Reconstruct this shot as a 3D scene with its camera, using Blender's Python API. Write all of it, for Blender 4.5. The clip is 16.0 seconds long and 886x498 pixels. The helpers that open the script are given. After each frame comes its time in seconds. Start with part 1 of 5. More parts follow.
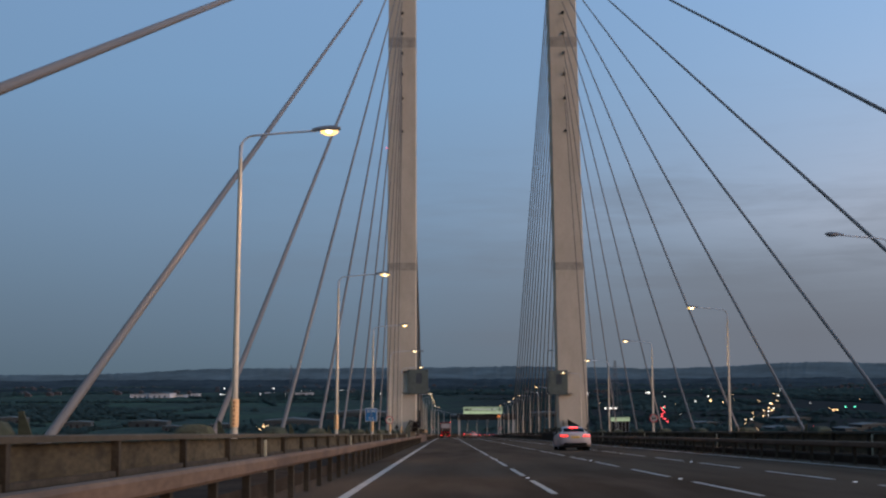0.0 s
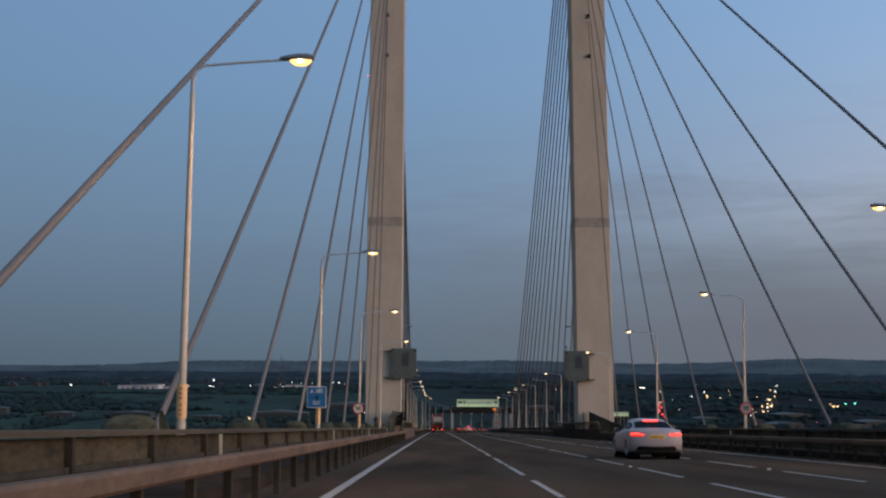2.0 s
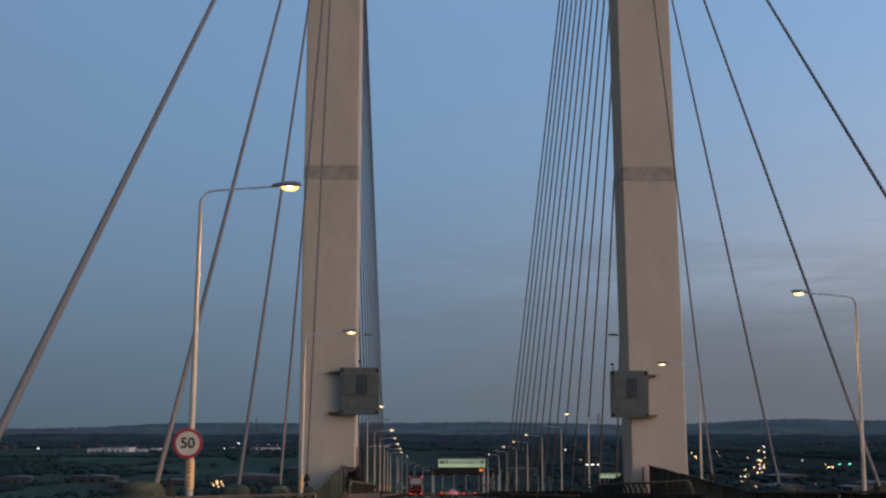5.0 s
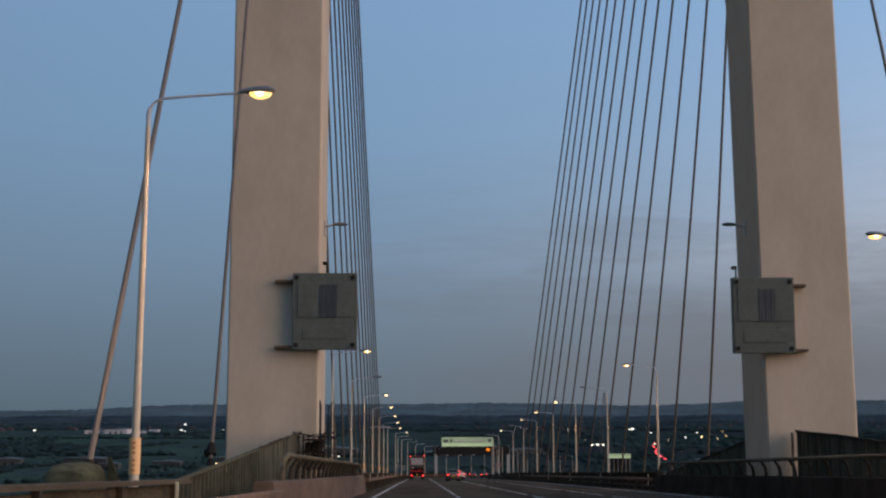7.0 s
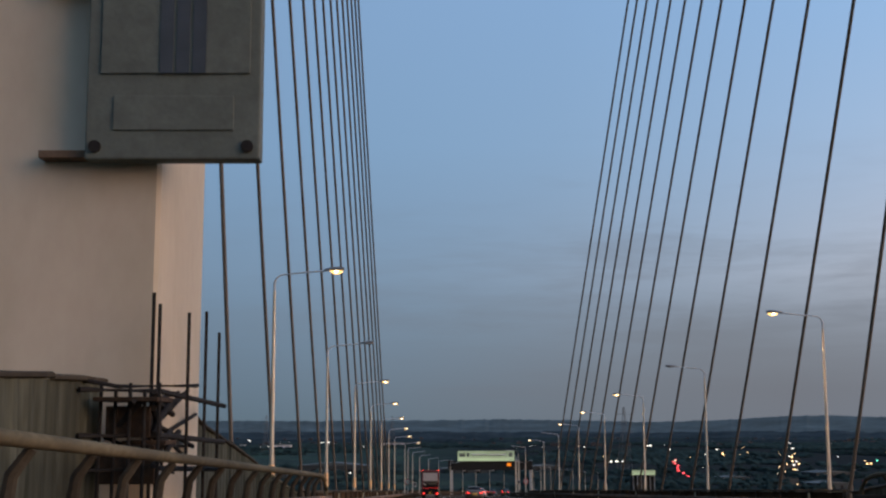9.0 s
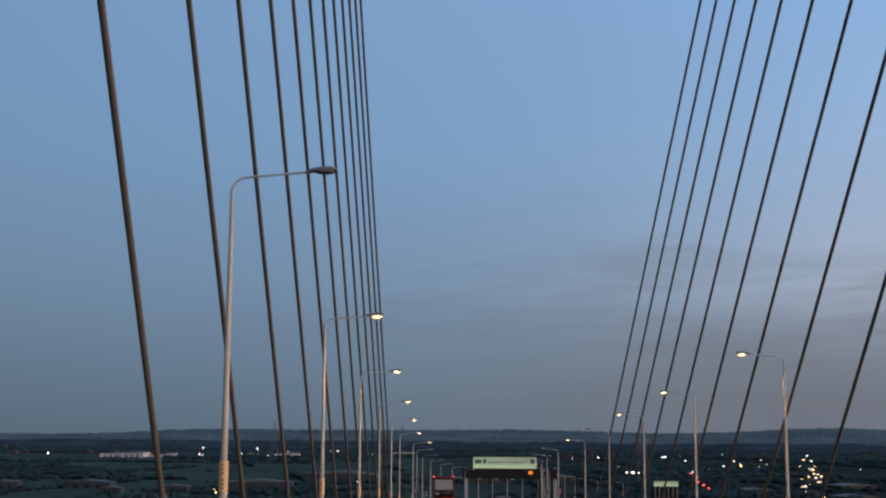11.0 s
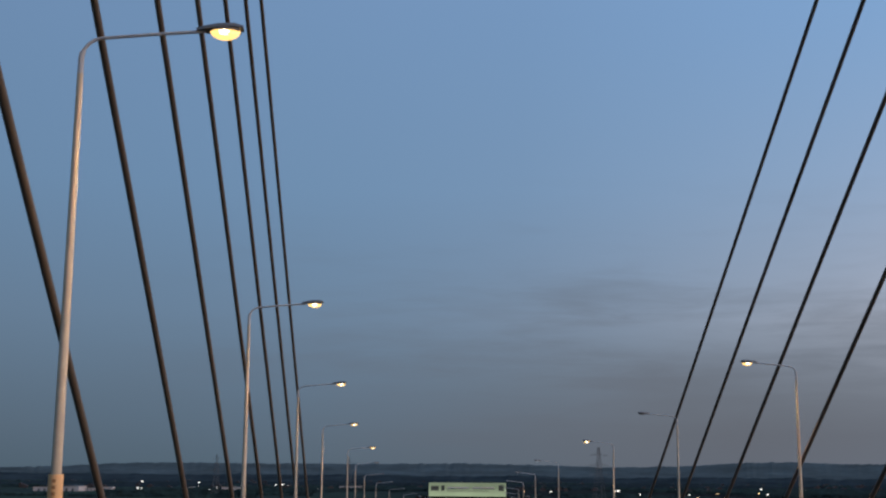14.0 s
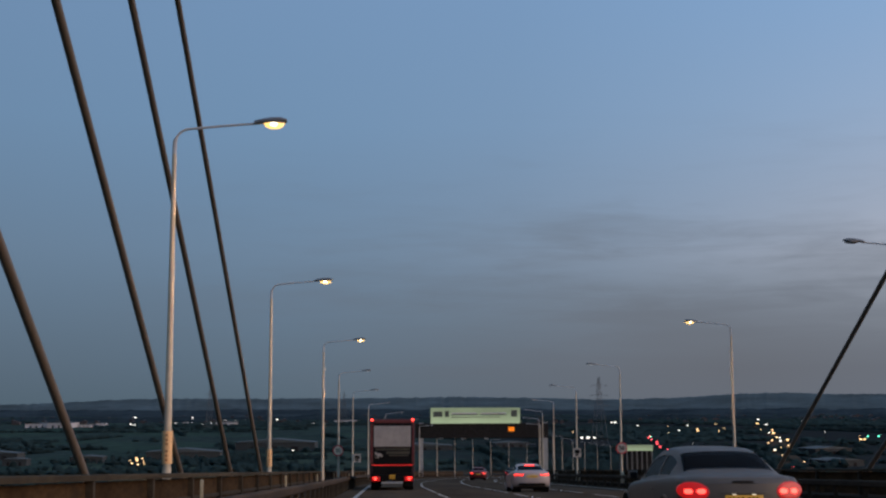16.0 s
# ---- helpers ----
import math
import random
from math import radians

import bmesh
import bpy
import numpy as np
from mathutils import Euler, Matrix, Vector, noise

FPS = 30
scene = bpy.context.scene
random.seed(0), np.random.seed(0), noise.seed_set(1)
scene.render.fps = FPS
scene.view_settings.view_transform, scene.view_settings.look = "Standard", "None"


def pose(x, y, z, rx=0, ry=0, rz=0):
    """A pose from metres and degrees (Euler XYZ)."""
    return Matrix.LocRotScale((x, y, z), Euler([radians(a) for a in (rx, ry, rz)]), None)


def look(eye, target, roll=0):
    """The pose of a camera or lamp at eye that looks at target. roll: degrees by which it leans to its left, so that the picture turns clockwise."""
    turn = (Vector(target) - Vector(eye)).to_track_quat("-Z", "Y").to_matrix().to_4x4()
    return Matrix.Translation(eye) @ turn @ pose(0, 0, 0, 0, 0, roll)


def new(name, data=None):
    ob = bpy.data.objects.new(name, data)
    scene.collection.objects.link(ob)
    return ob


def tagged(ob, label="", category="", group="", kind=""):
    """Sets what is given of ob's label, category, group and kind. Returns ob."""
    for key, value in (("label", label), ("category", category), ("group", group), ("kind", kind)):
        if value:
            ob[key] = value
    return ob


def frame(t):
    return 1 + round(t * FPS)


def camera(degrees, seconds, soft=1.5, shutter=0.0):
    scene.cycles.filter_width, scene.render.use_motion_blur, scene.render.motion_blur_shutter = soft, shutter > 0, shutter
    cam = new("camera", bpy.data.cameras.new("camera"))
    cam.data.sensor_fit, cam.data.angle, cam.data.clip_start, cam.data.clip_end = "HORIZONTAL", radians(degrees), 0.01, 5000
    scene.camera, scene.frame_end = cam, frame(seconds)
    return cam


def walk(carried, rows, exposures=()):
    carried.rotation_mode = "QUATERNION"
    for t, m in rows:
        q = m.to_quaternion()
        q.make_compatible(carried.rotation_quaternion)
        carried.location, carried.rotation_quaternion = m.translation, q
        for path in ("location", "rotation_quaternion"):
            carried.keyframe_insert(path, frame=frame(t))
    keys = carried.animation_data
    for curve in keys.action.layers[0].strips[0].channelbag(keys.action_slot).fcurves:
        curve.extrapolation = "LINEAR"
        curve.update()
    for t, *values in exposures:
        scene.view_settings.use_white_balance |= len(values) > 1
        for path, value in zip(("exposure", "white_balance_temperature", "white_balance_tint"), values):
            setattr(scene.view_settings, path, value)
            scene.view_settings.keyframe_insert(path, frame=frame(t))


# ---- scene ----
import collections

cam = camera(39.30, 16.0, soft=2.3)

# seconds, place of the lens, then yaw to the left, pitch up and roll in degrees
ROWS = [
    (0.0, -5.294, -153.564, 8.746, 0.108, 5.514, -0.243),
    (0.5, -5.199, -146.223, 8.381, -0.030, 6.502, -0.068),
    (1.0, -5.267, -138.679, 8.006, 0.151, 6.734, 0.049),
    (1.5, -5.312, -131.154, 7.632, 0.172, 5.985, 0.105),
    (2.0, -5.315, -123.884, 7.269, -0.193, 5.238, 0.236),
    (2.5, -5.340, -116.447, 6.897, -0.641, 5.103, 0.282),
    (3.0, -5.370, -108.786, 6.514, -0.715, 5.770, 0.217),
    (5.5, -4.950, -71.867, 4.658, -1.242, 8.181, 0.021),
    (6.0, -5.069, -64.157, 4.268, -1.323, 7.985, 0.027),
    (6.5, -5.077, -56.342, 3.872, -1.267, 7.632, -0.065),
    (7.0, -5.040, -48.416, 3.471, -1.089, 7.243, -0.131),
    (7.5, -4.966, -40.521, 3.070, -1.092, 7.309, -0.117),
    (8.0, -4.936, -32.769, 2.675, -0.987, 7.633, -0.196),
    (8.5, -4.924, -25.199, 2.289, -0.661, 7.843, -0.240),
    (11.0, -5.461, 14.390, 0.262, 0.100, 8.475, 0.354),
    (11.5, -5.508, 22.522, -0.157, -0.181, 7.973, 0.753),
    (12.0, -5.586, 30.558, -0.572, -0.924, 7.481, 0.692),
    (12.5, -5.527, 38.700, -0.992, -1.539, 7.868, 0.415),
    (13.0, -5.517, 46.814, -1.412, -1.741, 8.880, 0.289),
    (13.5, -5.634, 54.886, -1.831, -1.952, 9.353, 0.325),
    (14.0, -5.616, 63.103, -2.257, -2.237, 10.052, 0.397),
    (14.5, -5.659, 71.160, -2.677, -2.435, 9.866, 0.345),
    (15.0, -5.631, 79.065, -3.088, -2.610, 8.261, 0.140),
    (15.5, -5.680, 86.996, -3.502, -2.780, 7.297, 0.004),
    (16.0, -5.743, 94.802, -3.911, -2.570, 7.078, -0.157),
]


def heading(row):
    t, x, y, z, yaw, pitch, roll = row
    a, p = radians(yaw), radians(pitch)
    ahead = Vector((-math.sin(a) * math.cos(p), math.cos(a) * math.cos(p), math.sin(p)))
    eye = Vector((x, y, z))
    return t, look(eye, eye + 50 * ahead, roll)


EXPOSURES = [(0.0, 0.09, 6500, 10), (1.5, -0.02, 6500, 10), (2.3, -0.05, 6450, 10), (3.0, 0.0, 6450, 10), (5.5, -0.10, 6600, 10), (7.0, 0.02, 6750, 10), (8.5, 0.16, 6800, 10),
             (10.0, 0.10, 6600, 10), (11.0, 0.04, 6500, 10), (12.0, -0.10, 6500, 10), (13.0, -0.22, 6500, 10), (14.0, -0.25, 6500, 10), (15.0, -0.24, 6500, 10), (16.0, -0.20, 6600, 10)]
walk(cam, [heading(r) for r in ROWS], EXPOSURES)

# ---- light ----
LAMP_W = 1000.0

world = bpy.data.worlds.new("dusk_sky")
scene.world = world
world.use_nodes = True
wn, wl = world.node_tree.nodes, world.node_tree.links
wn.clear()


def wnode(kind, **values):
    n = wn.new(kind)
    for key, value in values.items():
        n.inputs[key].default_value = value
    return n


def wmath(op, a, b=None, clamp=False):
    n = wn.new("ShaderNodeMath")
    n.operation, n.use_clamp = op, clamp
    for i, v in enumerate((a, b)):
        if v is None:
            continue
        if isinstance(v, (int, float)):
            n.inputs[i].default_value = v
        else:
            wl.new(v, n.inputs[i])
    return n.outputs[0]


def ramp(nodes, stops, interp="LINEAR"):
    n = nodes.new("ShaderNodeValToRGB")
    n.color_ramp.interpolation = interp
    e = n.color_ramp.elements
    while len(e) < len(stops):
        e.new(0.5)
    for el, (p, c) in zip(e, stops):
        el.position, el.color = p, (*c, 1.0)
    return n


tc = wn.new("ShaderNodeTexCoord")
sep = wn.new("ShaderNodeSeparateXYZ")
wl.new(tc.outputs["Generated"], sep.inputs[0])
up = wmath("MAXIMUM", sep.outputs[2], 0.0)
# clear dusk gradient by height over the horizon
grad = ramp(wn, [(0.0, (0.106, 0.160, 0.212)), (0.05, (0.126, 0.198, 0.282)), (0.12, (0.161, 0.259, 0.390)),
                 (0.22, (0.181, 0.316, 0.508)), (0.40, (0.201, 0.345, 0.585)), (1.0, (0.172, 0.300, 0.525))])
wl.new(up, grad.inputs[0])
# the west, ahead to the right and behind, holds the afterglow
west = wmath("ADD", wmath("MULTIPLY", sep.outputs[0], 0.93), wmath("MULTIPLY", sep.outputs[1], -0.1))
side = wmath("MULTIPLY", wmath("ADD", west, 0.30), 1.05, clamp=True)
low = wmath("POWER", wmath("SUBTRACT", 1.0, wmath("MULTIPLY", wmath("ABSOLUTE", wmath("SUBTRACT", up, 0.115)), 4.2), clamp=True), 1.3)
glow = wmath("MULTIPLY", wmath("MULTIPLY", side, side), low, clamp=True)
glowmix = wn.new("ShaderNodeMix")
glowmix.data_type = "RGBA"
wl.new(glow, glowmix.inputs[0])
wl.new(grad.outputs[0], glowmix.inputs[6])
glowmix.inputs[7].default_value = (0.60, 0.52, 0.51, 1.0)
# long low bands of grey cloud
mp = wn.new("ShaderNodeMapping")
mp.inputs["Scale"].default_value = (2.4, 2.4, 11.0)
mp.inputs["Location"].default_value = (0.4, 0.1, 0.0)
wl.new(tc.outputs["Generated"], mp.inputs[0])
cn = wnode("ShaderNodeTexNoise", Scale=1.5, Detail=7.0, Roughness=0.52)
wl.new(mp.outputs[0], cn.inputs["Vector"])
mp2 = wn.new("ShaderNodeMapping")
mp2.inputs["Scale"].default_value = (3.6, 3.6, 30.0)
mp2.inputs["Rotation"].default_value = (0.0, 0.10, 0.0)
wl.new(tc.outputs["Generated"], mp2.inputs[0])
streaks = wnode("ShaderNodeTexNoise", Scale=2.6, Detail=8.0, Roughness=0.60, Distortion=0.5)
wl.new(mp2.outputs[0], streaks.inputs["Vector"])
puffs = wmath("ADD", wmath("MULTIPLY", cn.outputs["Fac"], 0.62), wmath("MULTIPLY", streaks.outputs["Fac"], 0.34))
cover = ramp(wn, [(0.40, (0, 0, 0)), (0.62, (1, 1, 1))], "EASE")
wl.new(puffs, cover.inputs[0])
band = wmath("SUBTRACT", 1.0, wmath("MULTIPLY", wmath("ABSOLUTE", wmath("SUBTRACT", up, 0.09)), 7.0), clamp=True)
east_fade = wmath("ADD", wmath("MULTIPLY", sep.outputs[0], 2.2), 0.55, clamp=True)
cloud = wmath("MULTIPLY", wmath("MULTIPLY", wmath("MULTIPLY", cover.outputs[0], band), east_fade), 0.72)
cloudmix = wn.new("ShaderNodeMix")
cloudmix.data_type = "RGBA"
wl.new(cloud, cloudmix.inputs[0])
wl.new(glowmix.outputs[2], cloudmix.inputs[6])
cloudmix.inputs[7].default_value = (0.136, 0.161, 0.206, 1.0)
# grey dusk haze low over the plain, thinning towards the east
murk = wmath("MULTIPLY", wmath("MULTIPLY", wmath("ADD", sep.outputs[0], 0.11), 2.6, clamp=True),
             wmath("SUBTRACT", 1.28, wmath("MULTIPLY", up, 10.5), clamp=True))
hazemix = wn.new("ShaderNodeMix")
hazemix.data_type = "RGBA"
wl.new(murk, hazemix.inputs[0])
wl.new(cloudmix.outputs[2], hazemix.inputs[6])
hazemix.inputs[7].default_value = (0.120, 0.137, 0.168, 1.0)
# dull rose belt low in the east, behind the left shoulder
belt = wmath("MULTIPLY", wmath("MULTIPLY", wmath("SUBTRACT", wmath("MULTIPLY", sep.outputs[0], -1.6), 0.62), 1.0, clamp=True),
             wmath("SUBTRACT", 1.0, wmath("MULTIPLY", up, 1.6), clamp=True))
beltmix = wn.new("ShaderNodeMix")
beltmix.data_type = "RGBA"
wl.new(belt, beltmix.inputs[0])
wl.new(hazemix.outputs[2], beltmix.inputs[6])
beltmix.inputs[7].default_value = (0.30, 0.24, 0.24, 1.0)
nishita = wn.new("ShaderNodeTexSky")
nishita.sky_type, nishita.sun_disc = "NISHITA", False
nishita.sun_elevation, nishita.sun_rotation = radians(1.0), radians(114)
bg1, bg2, both, wout = (wn.new("ShaderNodeBackground"), wn.new("ShaderNodeBackground"),
                        wn.new("ShaderNodeAddShader"), wn.new("ShaderNodeOutputWorld"))
# the whole sky pales from east to west; the earth's shadow darkens the far east
toward = wmath("ADD", wmath("ADD", 1.02, wmath("MULTIPLY", sep.outputs[0], 0.38)), wmath("MULTIPLY", wmath("MAXIMUM", wmath("SUBTRACT", sep.outputs[0], 0.10), 0.0), 0.5))
shade = wmath("MULTIPLY", wmath("MAXIMUM", wmath("SUBTRACT", wmath("MULTIPLY", sep.outputs[0], -1.0), 0.40), 0.0), 0.95)
west_more = wmath("MULTIPLY", wmath("MAXIMUM", wmath("SUBTRACT", sep.outputs[0], 0.45), 0.0), 1.1)
toward = wmath("ADD", wmath("SUBTRACT", toward, shade), west_more)
paled = wn.new("ShaderNodeMix")
paled.data_type, paled.blend_type = "RGBA", "MULTIPLY"
paled.inputs[0].default_value = 1.0
wl.new(beltmix.outputs[2], paled.inputs[6])
wl.new(toward, paled.inputs[7])
wl.new(paled.outputs[2], bg1.inputs[0])
wl.new(nishita.outputs[0], bg2.inputs[0])
bg1.inputs[1].default_value = 1.0
bg2.inputs[1].default_value = 0.008
wl.new(bg1.outputs[0], both.inputs[0])
wl.new(bg2.outputs[0], both.inputs[1])
wl.new(both.outputs[0], wout.inputs[0])

# the last warm light of the west, low, behind the camera and to its right
sun_data = bpy.data.lights.new("afterglow", "SUN")
sun_data.energy, sun_data.angle, sun_data.color = 2.15, radians(55), (1.0, 0.64, 0.40)
sun = new("afterglow", sun_data)
sun.matrix_world = look((66, -29, 11), (0, 0, 0))

# ---- materials ----


def material(name, color, rough=0.6, metal=0.0, vary=0.25, scale=1.5, fine=25.0, bump=0.2, dirt=None, dirt_amount=0.0,
             stretch=(1, 1, 1), spec=0.5, per_piece=0.0, per_island=0.0):
    m = bpy.data.materials.new(name)
    m.use_nodes = True
    n, l = m.node_tree.nodes, m.node_tree.links
    p = n["Principled BSDF"]
    p.inputs["Roughness"].default_value, p.inputs["Metallic"].default_value = rough, metal
    p.inputs["Specular IOR Level"].default_value = spec
    c = n.new("ShaderNodeTexCoord")
    mp = n.new("ShaderNodeMapping")
    mp.inputs["Scale"].default_value = stretch
    l.new(c.outputs["Object"], mp.inputs[0])
    big, small = n.new("ShaderNodeTexNoise"), n.new("ShaderNodeTexNoise")
    big.inputs["Scale"].default_value, big.inputs["Detail"].default_value = scale, 4
    small.inputs["Scale"].default_value, small.inputs["Detail"].default_value = fine, 3
    l.new(mp.outputs[0], big.inputs["Vector"])
    l.new(mp.outputs[0], small.inputs["Vector"])
    dark = tuple(v * (1 - vary) for v in color)
    light = tuple(min(1.0, v * (1 + vary)) for v in color)
    r1 = ramp(n, [(0.3, dark), (0.7, light)])
    l.new(big.outputs["Fac"], r1.inputs[0])
    mix = n.new("ShaderNodeMix")
    mix.data_type, mix.blend_type = "RGBA", "OVERLAY"
    mix.inputs[0].default_value = min(1.0, vary * 1.2)
    l.new(r1.outputs[0], mix.inputs[6])
    l.new(small.outputs["Fac"], mix.inputs[7])
    out = mix.outputs[2]
    if dirt:
        third = n.new("ShaderNodeTexNoise")
        third.inputs["Scale"].default_value, third.inputs["Detail"].default_value = scale * 2.7, 6
        l.new(mp.outputs[0], third.inputs["Vector"])
        r2 = ramp(n, [(0.48, (0, 0, 0)), (0.68, (dirt_amount,) * 3)])
        l.new(third.outputs["Fac"], r2.inputs[0])
        dm = n.new("ShaderNodeMix")
        dm.data_type = "RGBA"
        l.new(r2.outputs[0], dm.inputs[0])
        l.new(out, dm.inputs[6])
        dm.inputs[7].default_value = (*dirt, 1)
        out = dm.outputs[2]
    if per_piece or per_island:
        spread = per_piece or per_island
        info, hsv = n.new("ShaderNodeObjectInfo" if per_piece else "ShaderNodeNewGeometry"), n.new("ShaderNodeHueSaturation")
        mr = n.new("ShaderNodeMapRange")
        mr.inputs[3].default_value, mr.inputs[4].default_value = 1 - spread, 1 + spread
        l.new(info.outputs["Random" if per_piece else "Random Per Island"], mr.inputs[0])
        l.new(mr.outputs[0], hsv.inputs["Value"])
        l.new(out, hsv.inputs["Color"])
        out = hsv.outputs[0]
    l.new(out, p.inputs["Base Color"])
    if bump:
        b = n.new("ShaderNodeBump")
        b.inputs["Strength"].default_value = bump
        b.inputs["Distance"].default_value = 0.02
        l.new(small.outputs["Fac"], b.inputs["Height"])
        l.new(b.outputs[0], p.inputs["Normal"])
    return m


def glowing(name, color, strength, base=(0.5, 0.5, 0.5)):
    m = bpy.data.materials.new(name)
    m.use_nodes = True
    p = m.node_tree.nodes["Principled BSDF"]
    p.inputs["Base Color"].default_value = (*base, 1)
    p.inputs["Roughness"].default_value = 0.3
    p.inputs["Emission Color"].default_value = (*color, 1)
    p.inputs["Emission Strength"].default_value = strength
    return m


M_ASPHALT = material("asphalt", (0.080, 0.061, 0.044), 0.95, spec=0.0, vary=0.30, scale=0.35, fine=60, bump=0.35, dirt=(0.098, 0.077, 0.058), dirt_amount=0.6, stretch=(1, 0.12, 1))
M_LINE = material("road_paint", (0.37, 0.335, 0.28), 0.55, vary=0.2, scale=2, fine=30, dirt=(0.2, 0.19, 0.18), dirt_amount=0.7)
M_TOWER = material("tower_paint", (0.582, 0.480, 0.356), 0.75, spec=0.12, vary=0.08, scale=0.35, fine=5, bump=0.08, dirt=(0.46, 0.385, 0.265), dirt_amount=0.35, stretch=(1, 1, 0.55))
M_BAND = material("splice_band_paint", (0.37, 0.305, 0.225), 0.6, vary=0.2, scale=1.5, fine=12)
M_CABLE = material("cable_sheath", (0.158, 0.127, 0.098), 0.6, vary=0.10, scale=0.25, fine=2, bump=0, dirt=(0.17, 0.138, 0.11), dirt_amount=0.4, stretch=(1, 0.4, 0.4))
M_GALV = material("galvanised_steel", (0.42, 0.40, 0.37), 0.42, metal=0.35, vary=0.15, scale=1.2, fine=18, bump=0.08)
M_POLE = material("pole_paint", (0.60, 0.51, 0.38), 0.5, vary=0.12, scale=0.8, fine=12, bump=0.06, dirt=(0.35, 0.29, 0.23), dirt_amount=0.4)
M_RAIL = material("rail_steel", (0.162, 0.104, 0.067), 0.85, metal=0.0, spec=0.15, vary=0.3, scale=0.7, fine=15, dirt=(0.085, 0.06, 0.045), dirt_amount=0.6, stretch=(1, 0.3, 1))
M_POST = material("weathered_post", (0.054, 0.043, 0.030), 0.8, spec=0.1, vary=0.3, scale=3, fine=20, per_piece=0.2)
M_PARAPET = material("parapet_panel", (0.092, 0.073, 0.044), 0.9, spec=0.1, vary=0.45, scale=0.9, fine=9, bump=0.4, dirt=(0.030, 0.026, 0.019), dirt_amount=0.8, stretch=(1, 0.5, 1.6), per_piece=0.22)
M_CONC = material("concrete", (0.15, 0.12, 0.095), 0.9, spec=0.1, vary=0.2, scale=0.7, fine=18, dirt=(0.10, 0.085, 0.07), dirt_amount=0.6)
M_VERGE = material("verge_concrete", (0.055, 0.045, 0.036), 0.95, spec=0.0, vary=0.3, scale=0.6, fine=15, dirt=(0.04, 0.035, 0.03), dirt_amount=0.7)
M_SCREEN = material("screen_sheet", (0.084, 0.083, 0.060), 0.85, spec=0.08, vary=0.45, scale=1.1, fine=9, bump=0.35, dirt=(0.042, 0.040, 0.025), dirt_amount=0.85, stretch=(1, 1.3, 0.22))
M_SIGNBOX = material("sign_cabinet_paint", (0.130, 0.142, 0.120), 0.7, spec=0.15, vary=0.12, scale=1.5, fine=15, dirt=(0.095, 0.102, 0.086), dirt_amount=0.5)
M_DARKBOX = material("dark_screen", (0.045, 0.05, 0.055), 0.5, vary=0.25, scale=2, fine=40)
M_DARK = material("dark_steel", (0.025, 0.022, 0.02), 0.8, spec=0.1, vary=0.3, scale=3, fine=20)
M_BLACK = material("black_rubber", (0.016, 0.015, 0.014), 0.9, spec=0.05, vary=0.3, scale=4, fine=40)
M_BLUE = material("blue_sign_face", (0.025, 0.15, 0.32), 0.45, vary=0.08, scale=3, fine=40, bump=0)
M_WHITE = material("white_sign_face", (0.72, 0.70, 0.66), 0.45, vary=0.06, scale=3, fine=40, bump=0)
M_RED = material("red_sign_ring", (0.50, 0.035, 0.04), 0.45, vary=0.08, scale=3, fine=40, bump=0)
M_ORANGE = material("orange_reflector", (0.88, 0.54, 0.26), 0.4, vary=0.05, scale=3, fine=30, bump=0)
M_SLEEVEBAR = material("sleeve_bar_paint", (0.50, 0.22, 0.09), 0.5, vary=0.15, scale=6, fine=40, bump=0)
M_LAMP = glowing("lamp_lens_lit", (1.0, 0.60, 0.18), 2.0)
M_BURNER = glowing("lamp_burner", (1.0, 0.90, 0.66), 6.0)
M_LAMP_OFF = material("lamp_lens_dark", (0.16, 0.16, 0.16), 0.3, vary=0.1)
M_LAMPBODY = material("lamp_housing", (0.16, 0.155, 0.15), 0.5, vary=0.2, scale=4)
# studs carry a faint glow of their own in place of reflected light
M_STUDGLINT = glowing("road_stud", (1.0, 0.95, 0.85), 0.15, base=(0.8, 0.8, 0.8))


